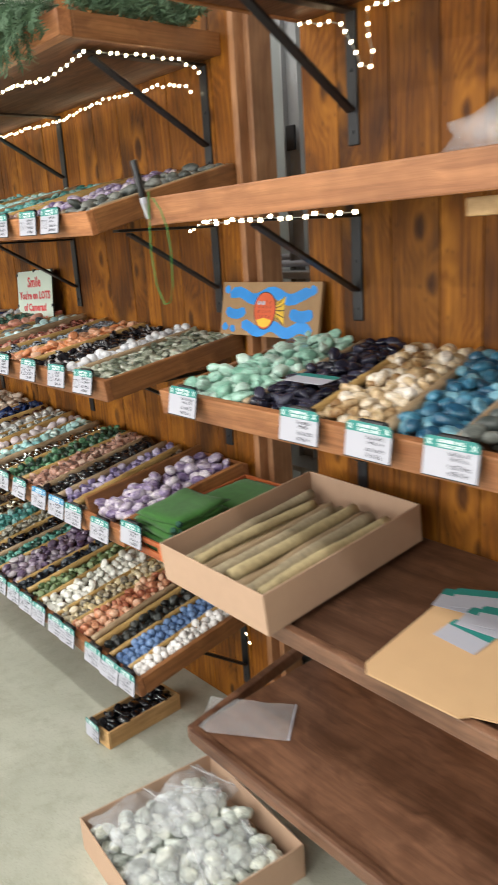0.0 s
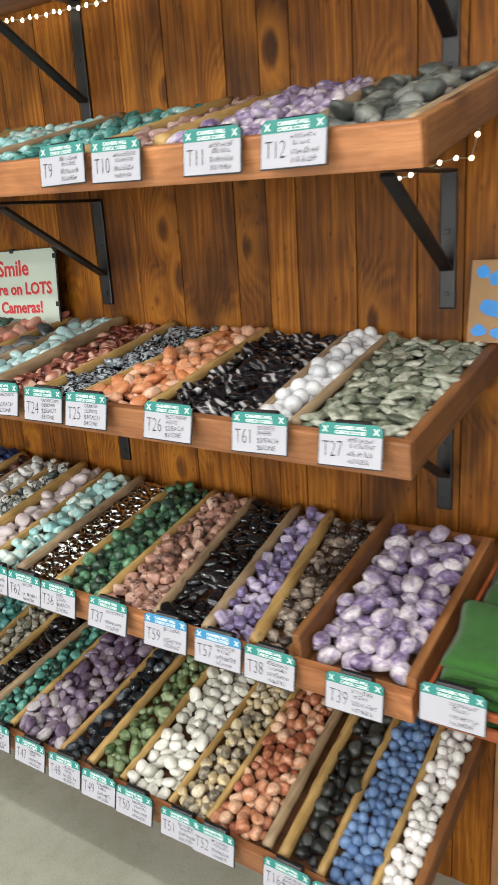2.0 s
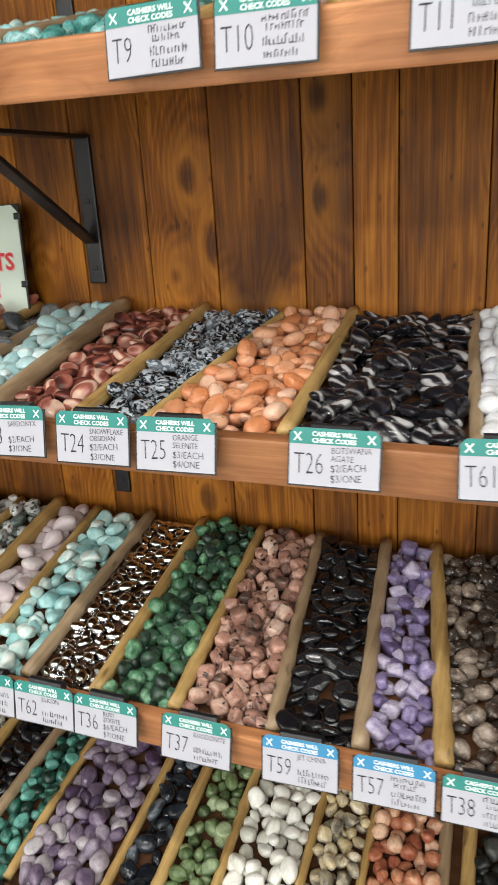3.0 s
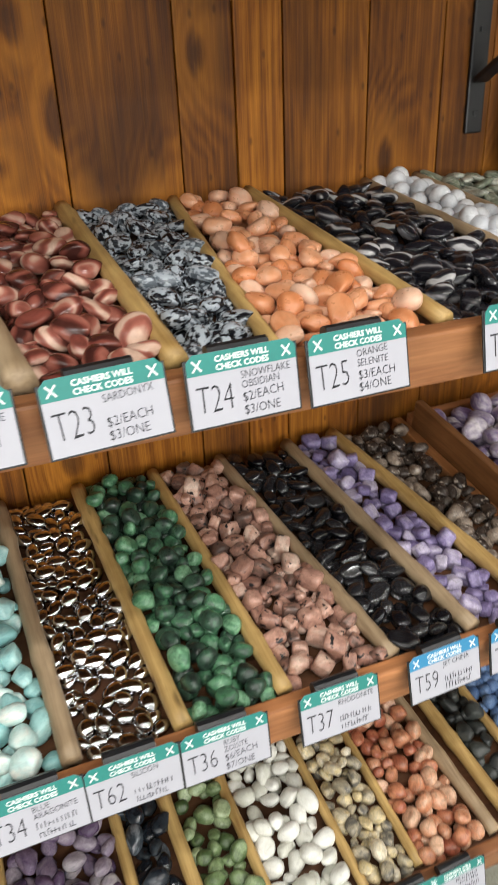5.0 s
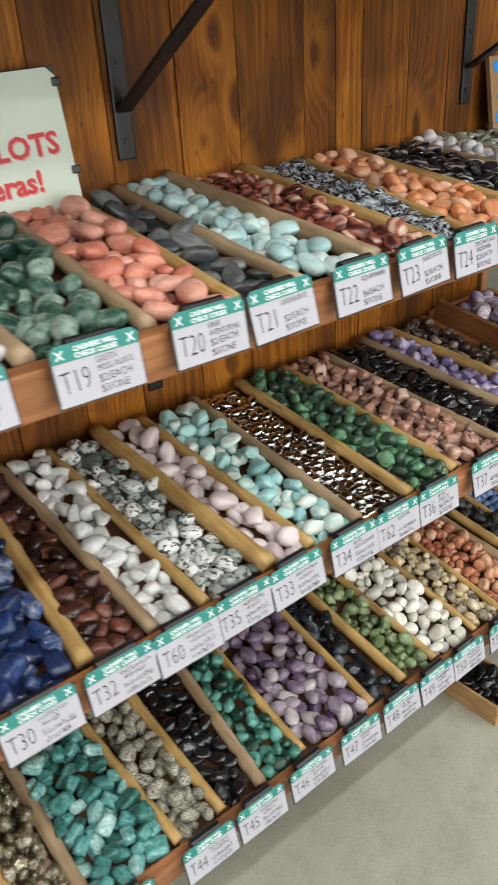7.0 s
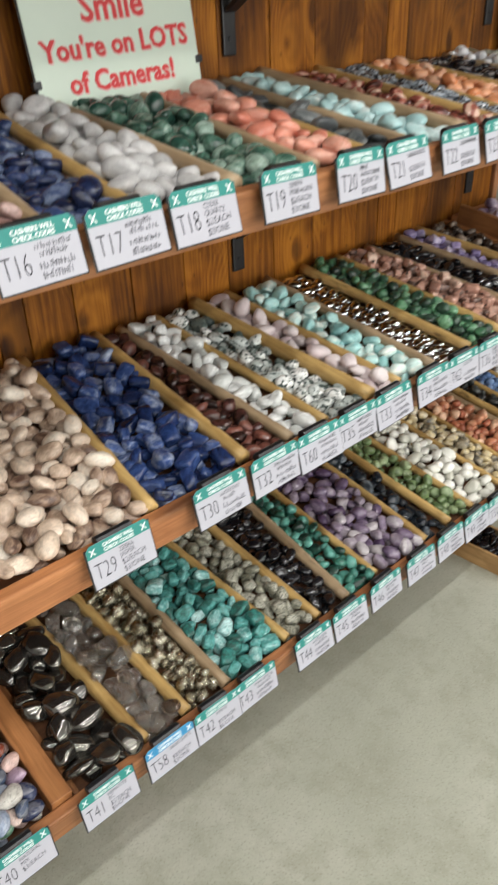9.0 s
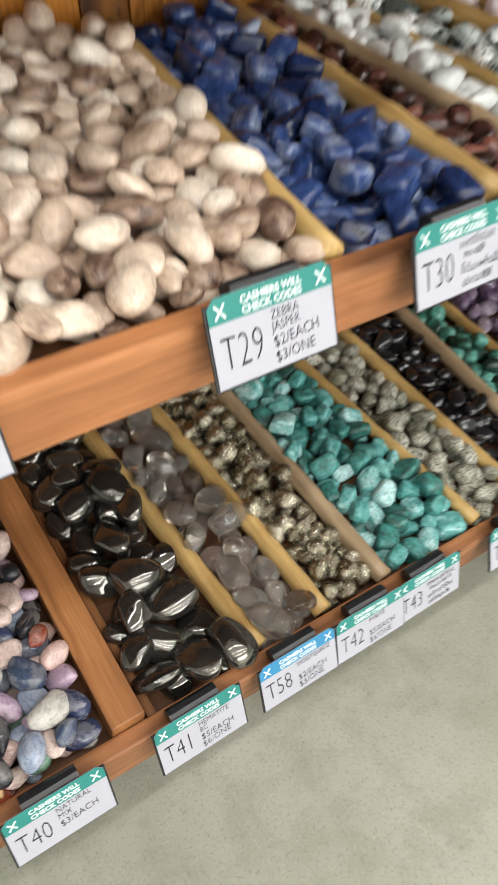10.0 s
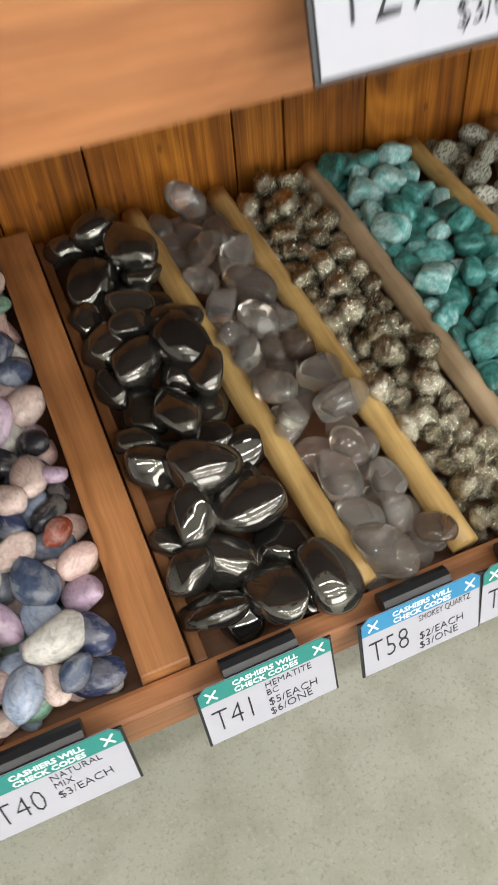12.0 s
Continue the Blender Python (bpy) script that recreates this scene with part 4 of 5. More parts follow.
LOOKS = {
    "greygreen": "flat grey-green polished pebbles", "selenite": "white selenite sphere", "blackagate": "black banded polished agate stones", "orange": "translucent orange selenite stones",
    "snow": "black and grey snowflake obsidian stones", "sard": "red-brown banded sardonyx stones", "aqua": "pale blue aquamarine stones", "labra": "long dark grey labradorite stones",
    "salmon": "salmon pink aventurine stones", "moss": "dark green moss agate stones", "clear": "cloudy clear quartz stones", "soda": "dark blue sodalite stones", "dusk": "dusky pink quartz stones",
    "bronze": "brown speckled tumbled stones", "lilac": "lilac cube-shaped stones", "black": "glossy black obsidian stones", "rhodo": "pink and black rhodonite cubes", "zoisite": "green round tumbled stones",
    "hembead": "mirror-dark hematite beads", "amazo": "pale turquoise amazonite stones", "rose": "pale rose quartz stones", "tree": "white and dark green tree agate stones", "milky": "milky white quartz stones",
    "mahog": "dark mahogany obsidian stones", "lapis": "deep blue polished lapis stone", "zebra": "cream and brown zebra jasper stones", "mala": "green malachite stones", "mixed": "tumbled stone from a many-coloured mix",
    "hema": "large polished black hematite stone", "smoky": "clear smoky quartz stone", "pyrite": "rough metallic pyrite nugget", "teal": "teal green amazonite block", "dalma": "grey speckled jasper nugget",
    "turq": "dark green turquoise stones", "ameth": "violet amethyst stones", "hawk": "blue-black banded stones", "epid": "mossy green tumbled stones", "moon": "cream white moonstone pebbles",
    "yellow": "yellow and grey jasper stones", "peach": "peach and red agate stones", "tourm": "raw black tourmaline pieces", "blue": "round dusty blue stone bead", "white": "round chalk white stone bead",
    "fluor": "pale green fluorite chunk", "midnight": "blue-black polished stones", "citrine": "cream and brown citrine pieces", "apat": "blue apatite stones", "slate": "grey-green rough stones", "chevron": "purple amethyst pieces",
}
board(T1, -1.664, -1.668, 0.010, 0.016)
DENSE = ("hema", "smoky", "pyrite", "teal", "mixed", "zebra", "zoisite", "white", "blue", "selenite", "hembead")
seed = 100
for tname, (tray, row) in STRIPS.items():
    near = tname in ("T1", "T2", "T3", "R3")
    for i in range(0, len(row), 2):
        bx, fx, kind, r = row[i]
        if kind in ("y", "g"):
            rod(tray, bx, fx, r * 1.03, kind == "y", 0.004 if near else 0.0)
        elif kind == "b":
            board(tray, bx, fx, 0.016 if tname == "T2" else 0.036, 0.022 if tname == "T2" else 0.034)
        if i + 1 >= len(row):
            break
        key, size, flat, fill, style, long, single = row[i + 1]
        if not key:
            continue
        seed += 1
        nb, nf, _, nr = row[i + 2]
        gap = r * 0.7 if kind != "b" else (0.027 if tname == "T1" else 0.008)
        places = heap((bx + gap, nb - nr * 0.7), (fx + gap, nf - nr * 0.7), 0.023, tray.length - 0.02, size, flat, fill * (1.0 if not near or key in DENSE else 0.84), seed, long=long, spread=0.12 if style == "ball" else 0.25, tries=40 if key in ("hema", "smoky", "pyrite", "teal", "mixed", "hembead", "blue", "white", "selenite") else 12, edge=0.62, rough=0.12 if key == "hembead" else 0.5)
        look_text = LOOKS[key] + " in a wooden tray"
        if single:
            one = LOOKS[key]
            for many in ("stones", "cubes", "beads", "pebbles", "pieces"):
                one = one.replace(many, many[:-1])
            singles(one.replace(" ", "_").replace("-", "_"), one + " in a wooden tray", tray, S[key], places, style, 4 if key in ("hema", "smoky") else 3, LOOKS[key])
        else:
            pile(LOOKS[key].replace(" ", "_").replace("-", "_"), "heap of " + look_text, tray, S[key], places, style, 3 if near else 2)


# ---- price tags ----
def notched(w, h, c):
    return [(0, 0), (w, 0), (w, h - c), (w - c, h), (c, h), (0, h - c)]


def bars(lines, w, parent, m):
    """Writing that cannot be read: short marks of its size."""
    bm = bmesh.new()
    for y, length, x0 in lines:
        x = x0
        while x < x0 + length:
            k = random.uniform(0.0006, 0.001)
            tall = w * random.uniform(0.6, 1.1)
            box(x, x + k, y, y + tall, 0, 0.0003, 0, bm)
            if random.random() < 0.6:
                yy = y + random.choice((0, tall * 0.5, tall))
                box(x + k * 0.5, x + k + random.uniform(0.0012, 0.003), yy, yy + 0.0008, 0.0003, 0.0005, 0, bm)
            x += k + random.uniform(0.0018, 0.0038)
    ob = part("writing", bm, INK, parent)
    ob["kind"] = "stuff"
    ob.matrix_local = m


def price_tag(tray, x, code, lines, prices, blue=False, drop=0.0, v=-0.0045, w=None, lean=-12.0):
    w = 0.098 if w is None else w
    h = 0.062
    top = tray.at(x, v, 0.02)
    tilt = random.uniform(-1.5, 1.5)
    m = Matrix.Translation((x, top.y - 0.004, top.z + 0.022 - drop)) @ pose(0, 0, 0, 90 + lean + random.uniform(-3, 3), 0, 0) @ pose(0, 0, 0, 0, 0, tilt) @ Matrix.Translation((0, -h, 0))
    tag = thing("price_tag", "white price card with a %s header in a black clip holder" % ("blue" if blue else "teal"), "price tag", "price tags", at=m)
    part("holder", box(-0.002, w + 0.002, -0.002, h - 0.004, -0.0022, -0.0004, 0.0006), BLACK, tag, "thin black plastic holder")
    part("clip", tube([(w * 0.22, h - 0.004, -0.010), (w * 0.78, h - 0.004, -0.010)], 0.0085, 10), BLACK, tag, "black plastic clip", smooth=False)
    card = part("card", sheet(notched(w, h, 0.006), 0, 0.0005), CARD, tag)
    band = part("header", sheet([(0.0, h - 0.0175), (w, h - 0.0175), (w, h - 0.006), (w - 0.006, h), (0.006, h), (0, h - 0.006)], 0.0006, 0.0003), BLUEPRINT if blue else TEAL, tag, "printed header band")
    for i, s in enumerate(("CASHIERS WILL", "CHECK CODES")):
        text(s, 0.0070, WHITEINK, tag, pose(w / 2, h - 0.0085 - i * 0.0070, 0.00105), "header_lettering", 0.0002, "CENTER")
    for xx in (0.009, w - 0.009):
        bm = bmesh.new()
        for ang in (-40, 40):
            o = box(-0.0008, 0.0008, -0.006, 0.006, 0, 0.0003, 0)
            o.transform(pose(xx, h - 0.0095, 0.001, 0, 0, ang))
            me = bpy.data.meshes.new("t")
            o.to_mesh(me)
            o.free()
            bm.from_mesh(me)
            bpy.data.meshes.remove(me)
        part("header_emblem", bm, WHITEINK, tag)
    sh = Matrix(((0.62, 0.0, 0, 0), (0, 1, 0, 0), (0, 0, 1, 0), (0, 0, 0, 1)))
    if code:
        text(code, 0.034, INK, tag, pose(0.005, 0.012, 0.0008, 0, 0, random.uniform(-2, 3)) @ sh, "code_lettering", -0.0007)
    if lines:
        for i, s in enumerate(lines):
            text(s, 0.0095, INK, tag, pose(0.046, 0.0355 - i * 0.0085, 0.0008, 0, 0, random.uniform(0, 3)) @ Matrix.Diagonal((min(0.82, 9.0 / max(len(s), 1) * 0.82), 1, 1, 1)), "name_lettering", -0.00012)
    else:
        bars([(0.0355, random.uniform(0.035, 0.045), 0.046), (0.0275, random.uniform(0.02, 0.04), 0.050)], 0.006, tag, pose(0, 0, 0.0007))
    if prices:
        for i, s in enumerate(prices):
            text(s, 0.0115, INK, tag, pose(0.046, 0.0155 - i * 0.0110, 0.0008, 0, 0, random.uniform(0, 5)) @ Matrix.Diagonal((0.86, 1, 1, 1)), "price_lettering", -0.00015)
    else:
        bars([(0.0155, 0.04, 0.047), (0.005, 0.034, 0.048)], 0.007, tag, pose(0, 0, 0.0007))
    return tag


TWO, FIVE = ("$2/EACH", "$3/ONE"), ("$5/EACH", "$6/ONE")
for x, code, lines, prices, blue in (
        (-1.831, "T40", ("NATURAL", "MIX"), ("$3/EACH",), 0), (-1.68, "T41", ("HEMATITE", "BC"), FIVE, 0), (-1.557, "T58", ("SMOKEY QUARTZ",), TWO, 1), (-1.455, "T42", ("PYRITE",), FIVE, 0),
        (-1.364, "T43", (), (), 0), (-1.212, "T44", (), (), 0), (-1.105, "T45", (), (), 0), (-0.99, "T46", (), (), 0), (-0.868, "T47", (), (), 0), (-0.757, "T48", (), (), 0),
        (-0.652, "T49", (), (), 0), (-0.55, "T50", (), (), 0), (-0.428, "T51", (), (), 0), (-0.345, "T52", (), (), 0), (-0.178, "T164", (), (), 0), (-0.073, "T53", (), (), 0), (0.012, "T155", (), (), 0),
        (-1.98, "", (), (), 0), (-2.14, "", (), (), 0)):
    price_tag(T1, x, code, lines, prices, blue)
for x, code, lines, prices, blue in (
        (-1.832, "T28", (), (), 0), (-1.592, "T29", ("ZEBRA", "JASPER"), TWO, 0), (-1.415, "T30", (), (), 0), (-1.304, "T32", (), (), 0), (-1.205, "T60", (), (), 0), (-1.108, "T35", (), (), 0),
        (-1.012, "T33", (), (), 0), (-0.893, "T34", ("BLUE", "ARAGONITE"), (), 0), (-0.793, "T62", ("SILICON",), (), 0), (-0.692, "T36", ("RUBY", "ZOISITE"), ("$6/EACH", "$7/ONE"), 0), (-0.554, "T37", ("RHODONITE",), (), 0), (-0.412, "T59", ("JET CHINA",), (), 1), (-0.294, "T57", (), (), 1),
        (-0.187, "T38", (), (), 0), (-1.98, "", (), (), 0), (-2.15, "", (), (), 0)):
    price_tag(T2, x, code, lines, prices, blue)
price_tag(T2, -0.028, "T39", (), (), 0, v=-0.008)
for x, code, lines, prices in (
        (-1.632, "T16", (), ()), (-1.522, "T17", (), ()), (-1.412, "T18", ("CLEAR", "QUARTZ"), TWO), (-1.268, "T19", ("GREEN", "MOSS AGATE"), TWO), (-1.128, "T20", ("PINK", "AVENTURINE"), TWO), (-1.024, "T21", ("LABRADORITE",), TWO),
        (-0.888, "T22", ("AQUAMARINE",), ("$6/EACH", "$7/ONE")), (-0.77, "T23", ("SARDONYX",), TWO), (-0.653, "T24", ("SNOWFLAKE", "OBSIDIAN"), TWO), (-0.543, "T25", ("ORANGE", "SELENITE"), ("$3/EACH", "$4/ONE")),
        (-0.357, "T26", ("BOTSWANA", "AGATE"), TWO), (-0.18, "T61", ("SELENITE", "SPHERE"), FIVE), (-0.026, "T27", (), ()), (-1.80, "", (), ()), (-2.0, "", (), ()), (-2.2, "", (), ())):
    price_tag(T3, x, code, lines, prices)
for x, code in ((-0.527, "T9"), (-0.411, "T10"), (-0.230, "T11"), (-0.097, "T12"), (-0.78, ""), (-0.95, ""), (-1.2, ""), (-1.45, ""), (-1.7, "")):
    price_tag(T4, x, code, (), (), drop=0.004, lean=-6)
for x in (0.436, 0.796, 0.962, 1.124, 1.40, 1.66):
    price_tag(R3, x, "", (), (), v=-0.008, lean=-10)


# ---- the amethyst box at the end of the second tier ----
BOX = pose(-0.012, -0.488, 0.810, 8.6)
crate = thing("stone_box", "deep open wooden box of purple and white amethyst chunks", "box", at=BOX)
part("floor_board", box(-0.078, 0.106, 0.021, 0.45, -0.016, 0.0, 0.001), BOARD, crate)
part("front_board", box(-0.094, 0.124, 0.0, 0.02, -0.032, 0.022, 0.0035), TRAY_X, crate)
part("back_board", box(-0.094, 0.124, 0.452, 0.468, -0.03, 0.03, 0.002), TRAY_X, crate)
part("side_board", box(-0.094, -0.079, 0.021, 0.451, -0.03, 0.064, 0.003), TRAY_Y, crate)
part("side_board", box(0.107, 0.124, 0.021, 0.451, -0.032, 0.042, 0.003), TRAY_Y, crate)


class Frame:
    def __init__(self, m):
        self.m = m


singles("amethyst_chunk", "purple and white banded amethyst chunk in a wooden box", Frame(BOX), S["chevron"], heap((-0.078, 0.106), (-0.078, 0.106), 0.023, 0.445, 0.0178, 0.82, 1.8, 77, long=1.25), "tumbled", 3, "amethyst chunks")

# ---- header shelves above ----
for x0, x1, z in ((WEST, 0.085, 2.06), (0.393, 2.0, 2.065)):
    hs = thing("header_shelf", "brown wooden header shelf high on the plank wall", "shelf", "header shelves")
    part("shelf_board", box(x0 + 0.021, x1 - 0.021, -0.448, -0.004, z - 0.004, z + 0.016, 0.002), BOARD, hs)
    part("front_board", box(x0, x1, -0.486, -0.449, z - 0.006, z + 0.052, 0.004), TRAY_X, hs)
    for a in (x0, x1 - 0.02):
        part("side_board", box(a, a + 0.02, -0.448, -0.004, z - 0.006, z + 0.052, 0.004), TRAY_Y, hs)


# ---- string lights ----
def string_lights(paths, label, rise=0.0):
    """Thin wire with small warm bulbs along it."""
    ob = thing("string_lights", label, "string lights", "string lights", at=pose(0, 0, rise))
    for path in paths:
        pts = []
        for p, q in zip(path, path[1:]):
            p, q = Vector(p), Vector(q)
            n = max(int((q - p).length / 0.025), 1)
            pts += [p.lerp(q, i / n) + Vector((random.uniform(-1, 1), random.uniform(-1, 1), random.uniform(-1, 1))) * 0.004 for i in range(n)]
        pts.append(Vector(path[-1]))
        part("wire", tube(pts, 0.0012, 5), CORD_CLEAR, ob, smooth=True)
        bm = bmesh.new()
        for p in pts:
            bmesh.ops.create_icosphere(bm, subdivisions=2, radius=0.0038, matrix=Matrix.Translation(p) @ Matrix.Diagonal((1, 1, 1.25, 1)))
        part("bulb_chain", bm, BULB, ob, "small glowing warm white bulbs", smooth=True)["kind"] = "stuff"


CORD_CLEAR = plain("clear_wire", (0.5, 0.5, 0.45), 0.3, 0.1, 60, 0.0)
string_lights([[(-2.2, -0.43, 2.0), (-1.7, -0.42, 2.01), (-1.2, -0.42, 1.99), (-0.85, -0.42, 2.015), (-0.62, -0.42, 1.985), (-0.40, -0.42, 1.995), (-0.17, -0.42, 1.985), (-0.12, -0.42, 1.975), (0.04, -0.40, 2.01)],
               [(0.05, -0.36, 2.012), (0.06, -0.13, 2.01), (0.04, -0.05, 1.99)],
               [(-2.2, -0.03, 2.0), (-1.6, -0.03, 2.012), (-1.0, -0.03, 2.005), (-0.84, -0.03, 1.995), (-0.50, -0.03, 2.012), (-0.43, -0.03, 2.008), (-0.19, -0.03, 2.0), (-0.05, -0.03, 1.975), (-0.03, -0.03, 1.955)]],
              "warm white string lights tacked under the header shelf", 0.026)
string_lights([[(-0.09, -0.03, 1.60), (-0.01, -0.035, 1.615), (0.05, -0.04, 1.625), (0.07, -0.045, 1.69)]],
              "warm white string lights under the upper stone tray", 0.008)
string_lights([[(0.44, -0.05, 2.02), (0.56, -0.05, 1.995), (0.59, -0.05, 1.95), (0.62, -0.05, 1.90), (0.65, -0.05, 1.89), (0.645, -0.05, 1.95), (0.64, -0.05, 2.0), (0.9, -0.06, 2.018)],
               [(0.52, -0.43, 1.583), (0.74, -0.43, 1.58), (0.90, -0.40, 1.578)]],
              "warm white string lights looped on the second bay", 0.024)
string_lights([[(0.03, -0.02, 0.30), (0.05, -0.022, 0.27)]], "warm white string lights under the lowest tray")


# ---- evergreen garland on the header shelf ----
def garland():
    ob = thing("garland", "artificial evergreen garland draped over the header shelf", "garland", at=pose(0, -0.012, 0.03))
    rng = np.random.default_rng(4)
    stems = []
    for k in range(130):
        x = rng.uniform(-1.0, 0.05)
        if k < 40:
            x = rng.uniform(-0.46, -0.06)
        p = Vector((x, -0.462 + rng.uniform(-0.03, 0.05), 2.095 + rng.uniform(0, 0.02)))
        d = Vector((rng.normal(0, 0.6), -0.55, rng.uniform(-0.2, 0.5))).normalized()
        pts = [p.copy()]
        drop = 0.8 if k < 40 else 0.22
        for i in range(9):
            d = (d + Vector((rng.normal(0, 0.08), 0.06, -drop * 0.26))).normalized()
            p = p + d * 0.02
            if p.z < 2.09 and p.y > -0.485:
                p.y = -0.485
            pts.append(p.copy())
        stems.append(pts)
    for k in range(40):
        y = -0.44 + k * 0.0085
        pts = [Vector((0.08 + rng.uniform(-0.03, 0.01), y, 2.092 + i * 0.006)) + Vector((rng.normal(0, 0.01), i * 0.012, rng.normal(0, 0.004))) for i in range(8)]
        stems.append(pts)
    bm = bmesh.new()
    for pts in stems:
        for a, b in zip(pts, pts[1:]):
            d = (b - a).normalized()
            for j in range(9):
                base = a.lerp(b, j / 9)
                n = Vector(rng.normal(size=3)).normalized()
                tip = base + (n - d * n.dot(d)).normalized() * 0.017 + d * 0.012
                side = d.cross(n).normalized() * 0.0021
                v = [bm.verts.new(q) for q in (base - side, base + side, tip + side * 0.4, tip - side * 0.4)]
                bm.faces.new(v)
    part("needles", bm, NEEDLES, ob, "green plastic needles")
    for pts in stems:
        part("stem", tube(pts, 0.0012, 4), NEEDLES, ob)


garland()


# ---- signs ----
def warning_sign():
    m = pose(-1.312, -0.066, 1.298) @ pose(0, 0, 0, 84, 0, 0) @ pose(0, 0, 0, 0, 0, 2.0)
    w, h = 0.318, 0.20
    sign = thing("shop_sign", "pale mint green sign with red lettering held by black clips", "sign", at=m)
    part("backing", box(-0.002, w + 0.002, -0.002, h + 0.002, -0.005, -0.0012, 0.001), BLACK, sign)
    part("panel", sheet([(0.012, 0), (w - 0.012, 0), (w - 0.006, 0.006), (w, 0.012), (w, h - 0.012), (w - 0.006, h - 0.006), (w - 0.012, h), (0.012, h), (0.006, h - 0.006), (0, h - 0.012), (0, 0.012), (0.006, 0.006)], 0, 0.0012), MINT, sign)
    for s, size, y in (("Smile", 0.056, 0.137), ("You're on LOTS", 0.042, 0.088), ("of Cameras!", 0.042, 0.040)):
        text(s, size, PINKINK, sign, pose(w / 2 + 0.0022, y - 0.0022, 0.0014), "shadow_lettering", 0.0012, "CENTER")
        text(s, size, REDINK, sign, pose(w / 2, y, 0.0019), "lettering", 0.0012, "CENTER")
    for x, y in ((0.09, 0.0), (0.23, 0.0), (0.0, 0.06), (w, 0.06), (0.0, h - 0.012), (w, h - 0.02), (0.16, h)):
        part("clip", box(x - 0.007, x + 0.007, y - 0.006, y + 0.006, -0.007, 0.004, 0.002), BLACK, sign)


warning_sign()


def blob(cx, cy, rx, ry, n=22, wob=0.12, seed_=1):
    rr = random.Random(seed_)
    ph = [rr.uniform(0, 6.28) for _ in range(3)]
    return [(cx + rx * math.cos(t) * (1 + wob * math.sin(2 * t + ph[0]) + wob * 0.6 * math.sin(3 * t + ph[1])), cy + ry * math.sin(t) * (1 + wob * math.sin(3 * t + ph[2]))) for t in (i * 2 * math.pi / n for i in range(n))]


def stroke(pts, width):
    left, right = [], []
    for i, (x, y) in enumerate(pts):
        x0, y0 = pts[max(i - 1, 0)]
        x1, y1 = pts[min(i + 1, len(pts) - 1)]
        l = math.hypot(x1 - x0, y1 - y0) or 1
        k = width * (0.55 if i in (0, len(pts) - 1) else 1.0)
        nx, ny = -(y1 - y0) / l * k, (x1 - x0) / l * k
        left.append((x + nx, y + ny))
        right.append((x - nx, y - ny))
    return left + right[::-1]


def painted_fish():
    m = pose(0.052, -0.052, 1.306) @ pose(0, 0, 0, 79, 0, 0)
    w, h = 0.40, 0.150
    ob = thing("painted_board", "brown board painted with an orange fish in blue waves", "painting", at=m)
    part("board", box(0, w, 0, h, -0.012, 0.0, 0.0015), BURLAP, ob)
    waves = [stroke([(0.035 + 0.33 * k / 16, 0.112 + 0.010 * math.sin(k * 0.9)) for k in range(17)], 0.0155),
             stroke([(0.095 + 0.28 * k / 16, 0.022 + 0.009 * math.sin(k * 0.95 + 1)) for k in range(17)], 0.0155),
             stroke([(0.022 + 0.085 * k / 8, 0.070 - 0.011 * math.sin(k * math.pi / 8)) for k in range(9)], 0.014),
             stroke([(0.29 + 0.085 * k / 8, 0.068 - 0.010 * math.sin(k * math.pi / 8)) for k in range(9)], 0.0155),
             blob(0.022, 0.022, 0.013, 0.011, seed_=3), blob(0.055, 0.018, 0.013, 0.010, seed_=5), blob(0.022, 0.128, 0.011, 0.012, seed_=7), blob(0.372, 0.128, 0.012, 0.013, seed_=9)]
    for o in waves:
        part("blue_stroke", sheet(o, 0.0004, 0.0005), PAINTBLUE, ob, "bright blue brush stroke")
    part("fish_tail", sheet([(0.226, 0.088), (0.270, 0.112), (0.266, 0.074), (0.270, 0.034), (0.226, 0.058)], 0.0010, 0.0003), PAINTYEL, ob, "ochre painted tail")
    part("outline", sheet(blob(0.190, 0.072, 0.046, 0.052, 28, 0.02, 2), 0.0012, 0.0003), INK, ob)
    part("fish_body", sheet(blob(0.190, 0.072, 0.0435, 0.0495, 28, 0.02, 2), 0.0016, 0.0003), PAINTRED, ob, "orange-red painted body")
    part("fish_belly", sheet([(0.158, 0.045), (0.170, 0.030), (0.19, 0.025), (0.21, 0.031), (0.222, 0.045), (0.19, 0.052)], 0.0021, 0.0003), PAINTYEL, ob, "yellow painted belly")
    for dx in (0.166, 0.183):
        part("fish_eye", sheet(blob(dx, 0.092, 0.0075, 0.006, 12, 0.02, 4), 0.0021, 0.0003), CARD, ob)
    for i in range(5):
        part("tail_line", sheet(stroke([(0.230, 0.085 - i * 0.006), (0.25, 0.096 - i * 0.012), (0.268, 0.112 - i * 0.019)], 0.0016), 0.0015, 0.0003), INK, ob)
    for i in range(4):
        for j in range(4):
            part("scale_mark", sheet(stroke([(0.165 + i * 0.015, 0.052 + j * 0.013), (0.168 + i * 0.015, 0.060 + j * 0.013)], 0.0015), 0.0022, 0.0002), INK, ob)


painted_fish()

